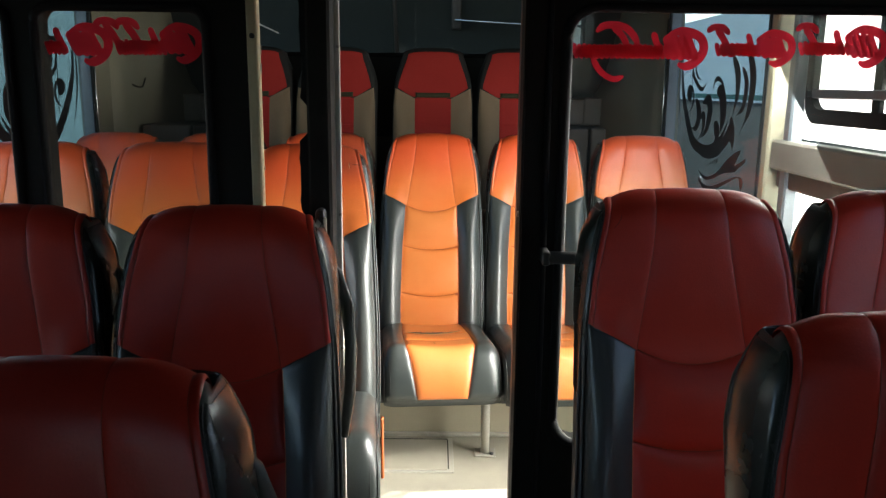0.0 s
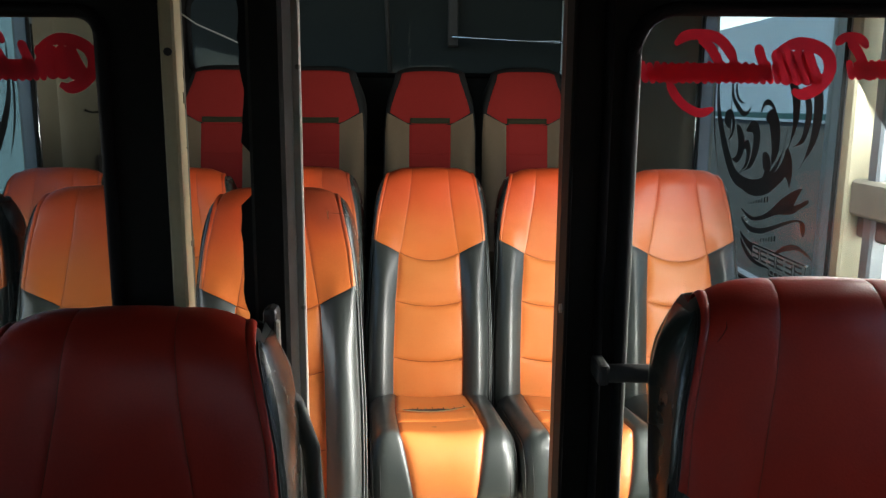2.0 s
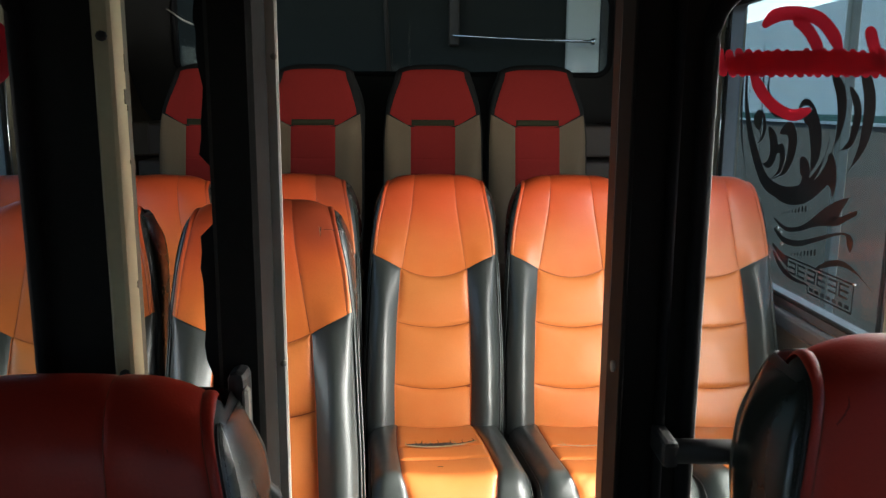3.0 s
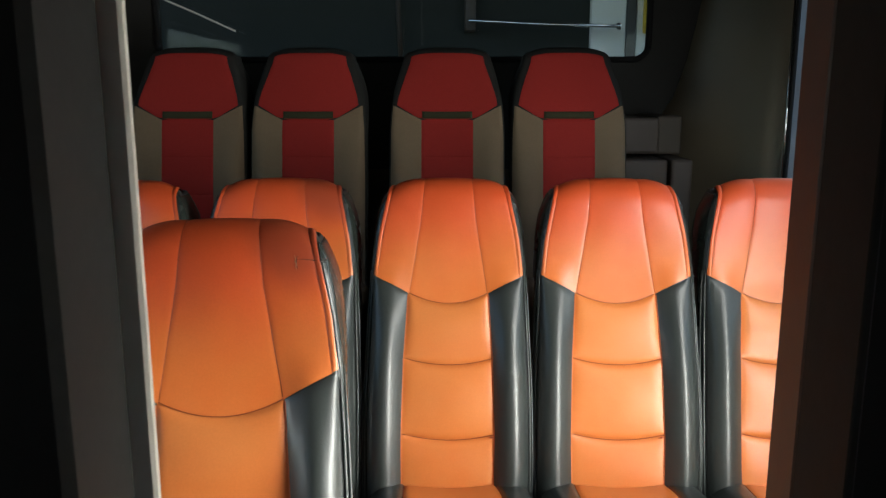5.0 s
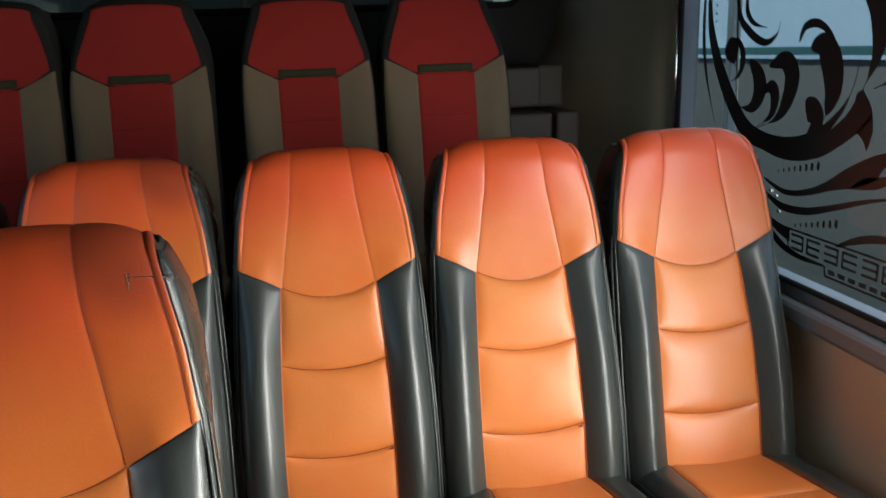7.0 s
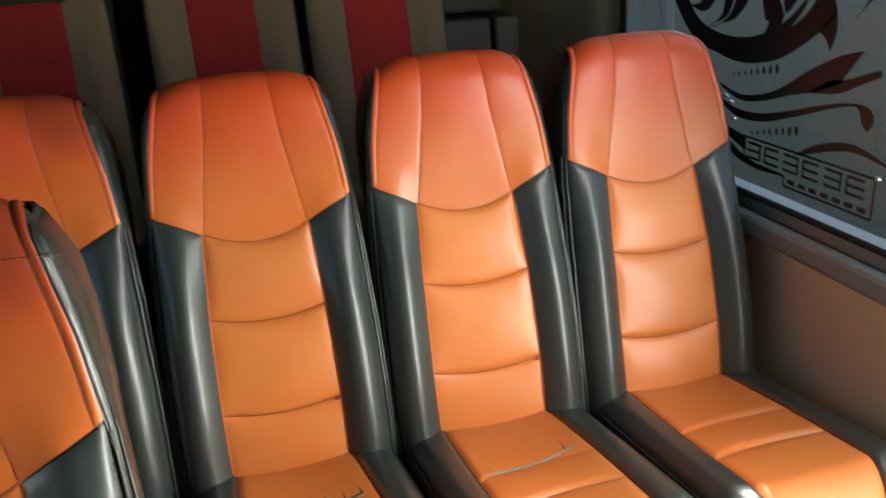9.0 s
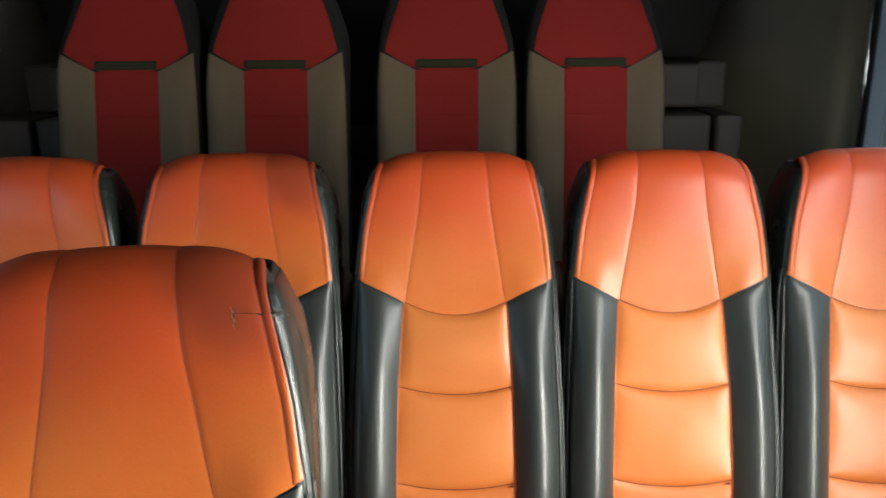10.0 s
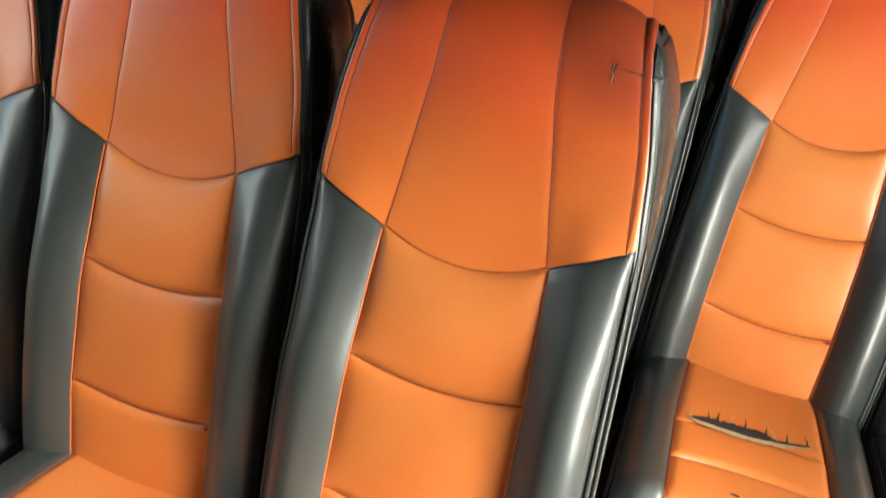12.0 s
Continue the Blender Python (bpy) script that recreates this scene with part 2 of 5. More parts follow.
BEIGE_PANEL = material("beige_side_panel", (0.56, 0.46, 0.33), 0.6, grain=0.08, scale=200, stain=0.15, bump=0.1)
TRIM_DARK = material("dark_window_trim", (0.145, 0.165, 0.190), 0.4, grain=0.1, scale=100, stain=0.2)
TAUPE_PANEL = material("taupe_moulded_panel", (0.23, 0.192, 0.134), 0.6, grain=0.08, scale=220, stain=0.15, bump=0.15)
DARK_TAUPE = material("dark_taupe_panel", (0.070, 0.056, 0.041), 0.65, grain=0.08, scale=220, stain=0.15, bump=0.15)
GREY_PANEL = material("grey_moulded_panel", (0.070, 0.052, 0.041), 0.6, grain=0.08, scale=220, stain=0.12, bump=0.15)
HEADLINER = material("dark_headliner", (0.03, 0.032, 0.026), 0.85, grain=0.1, scale=150, stain=0.2)
DARK_WALL = material("dark_wall_lining", (0.021, 0.021, 0.020), 0.8, grain=0.1, scale=120, stain=0.2)
DECAL = material("black_decal", (0.01, 0.01, 0.011), 0.45)
GREY_DECAL = material("grey_decal", (0.016, 0.016, 0.017), 0.5)
FROSTED = material("frosted_white_glass", (0.8, 0.8, 0.78), 0.5, grain=0.05, scale=30, stain=0.08)
frost_nodes = FROSTED.node_tree
frost_mix, frost_glow = frost_nodes.nodes.new("ShaderNodeMixShader"), frost_nodes.nodes.new("ShaderNodeBsdfTranslucent")
frost_glow.inputs[0].default_value, frost_mix.inputs[0].default_value = (0.95, 0.95, 0.92, 1), 0.85
frost_nodes.links.new(frost_nodes.nodes["Principled BSDF"].outputs[0], frost_mix.inputs[1])
frost_nodes.links.new(frost_glow.outputs[0], frost_mix.inputs[2])
frost_nodes.links.new(frost_mix.outputs[0], frost_nodes.nodes["Material Output"].inputs[0])
RED_SCRIPT = material("red_script_film", (0.48, 0.017, 0.036), 0.5, grain=0.08, scale=60)
film_nodes = RED_SCRIPT.node_tree
film_mix, film_glow, film_clear, film_both = (film_nodes.nodes.new("ShaderNode" + n) for n in ("MixShader", "BsdfTranslucent", "BsdfTransparent", "MixShader"))
film_glow.inputs[0].default_value, film_clear.inputs[0].default_value = (0.65, 0.02, 0.045, 1), (0.55, 0.02, 0.04, 1)
film_mix.inputs[0].default_value, film_both.inputs[0].default_value = 0.5, 0.12
film_nodes.links.new(film_nodes.nodes["Principled BSDF"].outputs[0], film_mix.inputs[1])
film_nodes.links.new(film_glow.outputs[0], film_mix.inputs[2])
film_nodes.links.new(film_mix.outputs[0], film_both.inputs[1])
film_nodes.links.new(film_clear.outputs[0], film_both.inputs[2])
film_nodes.links.new(film_both.outputs[0], film_nodes.nodes["Material Output"].inputs[0])
ASPHALT = material("yard_concrete", (0.0105, 0.0135, 0.0125), 0.9, grain=0.2, scale=40, stain=0.65, stain_scale=0.8, bump=0.4, spec=0.04)
LAWN = material("yard_grass", (0.03, 0.075, 0.04), 0.9, grain=0.3, scale=12, stain=0.3, stain_scale=0.6)
GARAGE_WALL = material("dark_garage_wall", (0.022, 0.025, 0.021), 0.85, grain=0.1, scale=20, stain=0.25, stain_scale=1.0)
PALE_PANEL = material("pale_wall_panel", (0.80, 0.81, 0.75), 0.7, grain=0.05, scale=40, stain=0.12)
YARD_PALE = material("pale_plaster", (0.85, 0.86, 0.80), 0.85, grain=0.05, scale=20, stain=0.10, stain_scale=0.7)
YARD_GREY = material("grey_plaster", (0.036, 0.075, 0.090), 0.85, grain=0.06, scale=20, stain=0.15, stain_scale=0.7)
YARD_GREEN = material("green_wall_paint", (0.07, 0.17, 0.13), 0.8, grain=0.08, scale=20, stain=0.2, stain_scale=0.8)
YELLOW = material("yellow_plastic", (0.75, 0.5, 0.02), 0.5, grain=0.05, scale=50)
CLEAR = glass_material("partition_glass", (0.92, 0.94, 0.93), film=0.05)
SMOKED = glass_material("smoked_partition_glass", (0.80, 0.84, 0.83), film=0.02)
TINTED = glass_material("tinted_side_glass", (0.82, 0.87, 0.88), film=0.010)
SCREEN_GLASS = glass_material("tinted_windscreen", (0.55, 0.55, 0.56), film=0.01)
DARK_GLASS = glass_material("dark_rear_glass", (0.80, 0.80, 0.76), film=0.006)


# ---- mesh tools ----
def mesh_of(name, verts, faces, smooth=True):
    me = bpy.data.meshes.new(name)
    me.from_pydata([tuple(v) for v in verts], [], faces)
    me.validate()
    if smooth:
        me.polygons.foreach_set("use_smooth", [True] * len(me.polygons))
    return me


def from_bm(name, bm, smooth=False):
    me = bpy.data.meshes.new(name)
    bmesh.ops.recalc_face_normals(bm, faces=bm.faces)
    bm.to_mesh(me)
    bm.free()
    if smooth:
        me.polygons.foreach_set("use_smooth", [True] * len(me.polygons))
    return me


def part(name, me, mat, parent=None, label="", m=None):
    """Links a mesh (or bmesh) as one object under a thing."""
    if isinstance(me, bmesh.types.BMesh):
        me = from_bm(name, me)
    if mat and not me.materials:
        me.materials.append(mat)
    ob = new(name, me)
    if parent:
        ob.parent = parent
    if m:
        ob.matrix_basis = m
    return tagged(ob, label=label)


def box(x0, y0, z0, x1, y1, z1, bevel=0.004, segments=1, bm=None):
    bm = bm or bmesh.new()
    made = bmesh.ops.create_cube(bm, size=1.0)["verts"]
    for v in made:
        v.co = Vector((x0 + (v.co.x + 0.5) * (x1 - x0), y0 + (v.co.y + 0.5) * (y1 - y0), z0 + (v.co.z + 0.5) * (z1 - z0)))
    if bevel:
        edges = list({e for v in made for e in v.link_edges})
        bmesh.ops.bevel(bm, geom=edges, offset=bevel, segments=segments, affect="EDGES", profile=0.5)
    return bm


def tube(points, radius, sides=10, closed=False):
    """A round bar along a run of points."""
    pts = [Vector(p) for p in points]
    verts, faces, n = [], [], len(pts)
    for i, p in enumerate(pts):
        a = pts[i - 1] if (i or closed) else pts[0]
        b = pts[(i + 1) % n] if (i < n - 1 or closed) else pts[-1]
        way = (b - a).normalized()
        side = way.cross(Vector((0, 0, 1)))
        if side.length < 0.05:
            side = way.cross(Vector((0, 1, 0)))
        side.normalize()
        up = side.cross(way)
        r = radius[i] if isinstance(radius, (list, tuple)) else radius
        verts += [p + r * (math.cos(2 * math.pi * k / sides) * side + math.sin(2 * math.pi * k / sides) * up) for k in range(sides)]
    for i in range(n if closed else n - 1):
        j = (i + 1) % n
        faces += [(i * sides + k, i * sides + (k + 1) % sides, j * sides + (k + 1) % sides, j * sides + k) for k in range(sides)]
    if not closed:
        faces += [tuple(range(sides))[::-1], tuple((n - 1) * sides + k for k in range(sides))]
    return mesh_of("bar", verts, faces)


def rounded(x0, z0, x1, z1, r, steps=6):
    out = []
    for cx, cz, a0 in ((x1 - r, z1 - r, 0), (x0 + r, z1 - r, 90), (x0 + r, z0 + r, 180), (x1 - r, z0 + r, 270)):
        out += [(cx + r * math.cos(radians(a0 + 90 * k / steps)), cz + r * math.sin(radians(a0 + 90 * k / steps))) for k in range(steps + 1)]
    return out


def plate_with_hole(outer, inner, place, thick):
    """A slab between two loops of as many points each; place(u, v, d) lays it into the world."""
    n = len(inner)
    verts = [place(u, v, d) for d in (0, thick) for loop in (outer, inner) for u, v in loop]
    faces = []
    for k in range(n):
        j = (k + 1) % n
        faces += [(k, j, n + j, n + k), (2 * n + k, 3 * n + k, 3 * n + j, 2 * n + j)]
        faces += [(k, 2 * n + k, 2 * n + j, j), (n + k, n + j, 3 * n + j, 3 * n + k)]
    bm = bmesh.new()
    vs = [bm.verts.new(v) for v in verts]
    for f in faces:
        bm.faces.new([vs[i] for i in f])
    return bm


def square_loop(x0, z0, x1, z1, inner):
    """The outer rectangle with a point for each point of a rounded inner loop."""
    cx, cz = (min(u for u, _ in inner) + max(u for u, _ in inner)) / 2, (min(v for _, v in inner) + max(v for _, v in inner)) / 2
    hw, hh = max(u for u, _ in inner) - cx, max(v for _, v in inner) - cz
    out = []
    n = len(inner) // 4
    for q, (X, Z) in enumerate(((x1, z1), (x0, z1), (x0, z0), (x1, z0))):
        for k in range(n):
            u, v = inner[q * n + k]
            if k == n // 2:
                out.append((X, Z))
            else:
                first = k < n // 2
                vertical = (q in (0, 2)) == first
                out.append((X, v) if vertical else (u, Z))
    return out


def lerp(table, v):
    """Smooth value from a table of (place, value)."""
    if v <= table[0][0]:
        return table[0][1]
    for (a, p), (b, q) in zip(table, table[1:]):
        if v <= b:
            return p + (q - p) * (v - a) / (b - a)
    return table[-1][1]


def smooth_lerp(table, v, w=0.03):
    return sum(lerp(table, v + w * k / 2) * g for k, g in ((-2, 1), (-1, 2), (0, 3), (1, 2), (2, 1))) / 9


# ---- seats ----
# Each outline is a table against the way up the front of the backrest (metres, running on over the crown).
class Back:
    """The shape of a backrest: point(x, v, out) lies on its front, sunk (minus) or raised (plus) by out."""

    def __init__(self, profile, half, deep, bolster):
        self.half, self.deep, self.bolster = half, deep, bolster
        run, v = [], profile[0][1]
        for (y, z), (p, q) in zip(profile, profile[1:]):
            run.append((v, y, z))
            v += math.hypot(p - y, q - z) if q > 0.972 or p > 0.1 else q - z
        run.append((v, *profile[-1]))
        self.end = v
        self.ys, self.zs = [(a, b) for a, b, _ in run], [(a, c) for a, _, c in run]

    def width(self, v):
        return smooth_lerp(self.half, v)

    def spine(self, v):
        return smooth_lerp(self.ys, v, 0.022), smooth_lerp(self.zs, v, 0.022)

    def point(self, x, v, out=0.0):
        (y, z), (ya, za), (yb, zb) = self.spine(v), self.spine(v - 0.004), self.spine(v + 0.004)
        n = math.hypot(yb - ya, zb - za) or 1.0
        ny, nz = -(zb - za) / n, (yb - ya) / n
        a = min(1.2, abs(x) / self.width(v))
        low, mid = max(0.0, min(1.0, (0.86 - v) / 0.2)), max(0.0, 1 - abs(v - 0.84) / 0.14)
        wing = max(0.0, 1 - abs(a - 0.74) / 0.26)
        out += self.bolster * wing * wing * (3 - 2 * wing) * low - 0.014 * (1 - a * a) * low + 0.010 * min(1.0, a * a) * mid
        start = 0.84 + 0.08 * (1 - low)
        edge = max(0.0, (a - start) / (1 - start))
        out -= (0.027 - 0.015 * (1 - low)) * edge * edge
        crown = max(0.0, min(1.0, (v - 0.93) / 0.12))
        return Vector((x, y + ny * out, z + nz * out - 0.027 * crown * min(a, 0.88) ** 4))


STEPS = [0, 0.025, 0.06, 0.12, 0.2, 0.32, 0.44, 0.56, 0.68, 0.8, 0.88, 0.94, 0.975, 1]


FINE_STEPS = [0, 0.012, 0.03, 0.06] + [0.1 + 0.8 * k / 26 for k in range(27)] + [0.94, 0.97, 0.988, 1]


def patch(back, left, right, low, high, puff=0.0007, inset=0.0005, soft=0.006, pillow=0.003):
    """A stuffed panel, sunk along its seams: left and right in terms of the way up, low and high of the way across."""
    verts, faces, n = [], [], len(STEPS)
    for t in FINE_STEPS:
        for s in STEPS:
            v = low(s) + (high(s) - low(s)) * t
            l, r = left(v), right(v)
            x = l + (r - l) * s
            d = min(s * (r - l), (1 - s) * (r - l), t * (high(s) - low(s)), (1 - t) * (high(s) - low(s)))
            e = 1 - min(1.0, max(0.0, d) / soft)
            verts.append(back.point(x, v, puff + pillow * 16 * s * (1 - s) * t * (1 - t) - (puff + inset) * e * e))
    for j in range(len(FINE_STEPS) - 1):
        faces += [(j * n + i, j * n + i + 1, (j + 1) * n + i + 1, (j + 1) * n + i) for i in range(n - 1)]
    return mesh_of("panel", verts, faces)


def shell(back, v0, inset=0.004, shrink=1.0, thicker=0.0, rows=40):
    """The closed body behind the panels, from v0 up over the crown."""
    verts, faces, ring = [], [], 0
    for j in range(rows + 1):
        v = v0 + (back.end - 0.012 - v0) * j / rows
        w, d = back.width(v) * shrink, smooth_lerp(back.deep, v) + thicker
        bulge = 0.10 * max(0.0, min(1.0, (v - 0.78) / 0.12, (1.06 - v) / 0.10))
        y, z = back.spine(v)
        row = [back.point(w * math.sin(math.pi * (i / 15 - 0.5)), v, -inset) for i in range(16)]
        for i in range(1, 14):
            a = math.pi * i / 14
            row.append(Vector((w * math.copysign(abs(math.cos(a)) ** (0.6 - 2.0 * bulge), math.cos(a)) * (1 + bulge * math.sin(a) ** 0.5), y + min(0.045, 0.5 * d) + (d - min(0.045, 0.5 * d)) * max(0.0, math.sin(a)) ** 0.5, min(z, row[0].z + 0.002))))
        verts += row
        ring = len(row)
    for j in range(rows):
        faces += [(j * ring + i, j * ring + (i + 1) % ring, (j + 1) * ring + (i + 1) % ring, (j + 1) * ring + i) for i in range(ring)]
    faces += [tuple(range(ring))[::-1], tuple(rows * ring + i for i in range(ring))]
    return mesh_of("body", verts, faces)


def gusset(back, side, v0=0.70, v1=1.042, rows=34):
    """The glossy side of a headrest, from the edge of its front skin to the rolled rim of the back cover; returns the skin and the rim's run."""
    verts, faces, rim, cols = [], [], [], 9
    for j in range(rows + 1):
        v = v0 + (v1 - v0) * j / rows
        w, d = back.width(v), smooth_lerp(back.deep, v)
        bulge = 0.10 * max(0.0, min(1.0, (v - 0.78) / 0.12, (1.06 - v) / 0.10))
        (y, z), start = back.spine(v), min(skin_edge(v) + 0.003, 0.99 * w)
        near = back.point(side * w, v, -0.004)
        row = [back.point(side * (start + (w - start) * i / 3), v, -0.0030 + 0.0005 * i) for i in range(4)]
        for i in range(1, cols - 3):
            a = math.pi * 0.9 * i / 14
            out = w * abs(math.cos(a)) ** (0.6 - 2.0 * bulge) * (1 + bulge * math.sin(a) ** 0.5) + 0.0016
            row.append(Vector((side * out, y + min(0.045, 0.5 * d) + (d - min(0.045, 0.5 * d)) * math.sin(a) ** 0.5, min(z, near.z + 0.002))))
        verts += row
        rim.append(row[-3])
    for j in range(rows):
        for i in range(cols - 1):
            q = (j * cols + i, j * cols + i + 1, (j + 1) * cols + i + 1, (j + 1) * cols + i)
            faces.append(q if side > 0 else q[::-1])
    return mesh_of("gusset", verts, faces), rim


def sag(base, dip):
    return lambda s: base - dip * (1 - (2 * s - 1) ** 2)


def flat(v):
    return lambda s: v


def line(back, points, radius, out=0.0, sides=6):
    return tube([back.point(x, v, out) for x, v in points], radius, sides)


PROFILE = [(-0.168, 0.27), (-0.149, 0.36), (-0.126, 0.46), (-0.087, 0.60), (-0.040, 0.72), (-0.006, 0.79), (0.014, 0.87), (0.029, 0.95), (0.040, 1.000), (0.058, 1.032),
           (0.090, 1.047), (0.122, 1.038), (0.142, 1.010), (0.150, 0.970)]
HALF = [(0.27, 0.198), (0.40, 0.201), (0.55, 0.200), (0.72, 0.193), (0.83, 0.188), (0.95, 0.174), (1.00, 0.164), (1.04, 0.154), (1.09, 0.147), (1.18, 0.143)]
DEEP = [(0.27, 0.15), (0.60, 0.145), (0.80, 0.140), (0.93, 0.132), (1.0, 0.122), (1.03, 0.108), (1.06, 0.080), (1.09, 0.045), (1.12, 0.016), (1.2, 0.004)]
INNER = [(0.27, 0.106), (0.46, 0.109), (0.634, 0.105), (0.78, 0.096)]
SEAM = [(0.76, 0.097), (0.85, 0.082), (0.95, 0.066), (1.02, 0.060), (1.07, 0.057), (1.2, 0.055)]
EDGE = [(0.80, 0.172), (0.90, 0.161), (0.96, 0.150), (1.00, 0.143), (1.04, 0.136), (1.08, 0.131), (1.2, 0.129)]
BACK = Back(PROFILE, HALF, DEEP, 0.024)


def skin_edge(v):
    """Where the orange skin of the headrest ends: a narrow strip past its seam, widening to the full crown."""
    t = max(0.0, min(1.0, (v - 1.015) / 0.055))
    narrow = lerp(EDGE, v) + 0.0095
    return narrow + (0.965 * BACK.width(v) - narrow) * t * t * (3 - 2 * t)


CUSHION, CREST = 0.655, 0.445


def cushion_point(x, y, lift=0.0):
    """On the cushion's skin: y runs from the back (0) over the crest and down the rounded front."""
    a = max(0.0, (y - CREST) / (CUSHION - CREST)) * math.pi / 2
    side = 0.035 * (max(0.0, abs(x) - 0.15) / 0.043) ** 2
    h = 0.330 + 0.13 * min(y, CREST) - 0.141 * (1 - math.cos(a)) + (0.012 * min(1.0, (abs(x) / 0.11) ** 2) - side) * math.cos(a) ** 2
    return Vector((x, -0.09 - min(y, CREST) - (0.097 - 0.5 * side) * math.sin(a) - lift * math.sin(a), h + lift * math.cos(a)))


def cushion_patch(xl, xr, y0, y1, puff=0.002, inset=0.003, soft=0.010, pillow=0.003, bow=0.0):
    verts, faces, n = [], [], len(STEPS)
    for t in FINE_STEPS:
        for s in STEPS:
            y = y0 + (y1 - y0) * t
            l, r = xl(y), xr(y)
            x = l + (r - l) * s
            y -= bow * (1 - (2 * s - 1) ** 2) * (1 if 0.01 < y < CUSHION - 0.01 else 0)
            d = min(s * (r - l), (1 - s) * (r - l), t * (y1 - y0), (1 - t) * (y1 - y0))
            e = 1 - min(1.0, max(0.0, d) / soft)
            verts.append(cushion_point(x, y, puff + pillow * 16 * s * (1 - s) * t * (1 - t) - (puff + inset) * e * e))
    for j in range(len(FINE_STEPS) - 1):
        faces += [(j * n + i + 1, j * n + i, (j + 1) * n + i, (j + 1) * n + i + 1) for i in range(n - 1)]
    return mesh_of("panel", verts, faces)


def cushion_body():
    verts, faces, cols, rows = [], [], 19, 30
    for layer in range(2):
        for j in range(rows + 1):
            y = CUSHION * j / rows
            for i in range(cols):
                x = 0.193 * math.sin(math.pi * (i / (cols - 1) - 0.5))
                top = cushion_point(x, y, -0.006)
                verts.append(top if not layer else Vector((0.97 * x, top.y + 0.004, min(0.222, top.z - 0.004))))
    up = (rows + 1) * cols
    for j in range(rows):
        for i in range(cols - 1):
            a = j * cols + i
            faces += [(a, a + cols, a + cols + 1, a + 1), (up + a, up + a + 1, up + a + cols + 1, up + a + cols)]
    rim = [i for i in range(cols)] + [j * cols + cols - 1 for j in range(1, rows + 1)] + [rows * cols + i for i in range(cols - 2, -1, -1)] + [j * cols for j in range(rows - 1, 0, -1)]
    faces += [(a, b, up + b, up + a) for a, b in zip(rim, rim[1:] + rim[:1])]
    return mesh_of("cushion", verts, faces)


def panel_width(y):
    return lerp([(0, 0.102), (0.10, 0.110), (0.25, 0.115), (0.46, 0.113), (0.655, 0.080)], y)


THREAD = material("grey_thread", (0.016, 0.016, 0.015), 0.8)


def stitches():
    """Small stitches in two rows along both edges of the backrest."""
    verts, faces = [], []
    for side in (-1, 1):
        for v0, v1, at in ((0.83, 1.03, lambda v: skin_edge(v) + 0.006), (0.30, 0.78, lambda v: lerp(HALF, v) * 0.945)):
            n = int((v1 - v0) / 0.0062)
            for k in range(n):
                a = v0 + (v1 - v0) * k / n
                p, q = BACK.point(side * at(a), a, 0.0012), BACK.point(side * at(a + 0.0038), a + 0.0038, 0.0012)
                i = len(verts)
                verts += [p + Vector((-0.0005, 0, 0)), p + Vector((0.0005, 0, 0)), q + Vector((0.0005, 0, 0)), q + Vector((-0.0005, 0, 0)), (p + q) / 2 + Vector((0, -0.0007, 0.0003))]
                faces += [(i, i + 1, i + 4), (i + 1, i + 2, i + 4), (i + 2, i + 3, i + 4), (i + 3, i, i + 4)]
    return mesh_of("stitching", verts, faces, False)


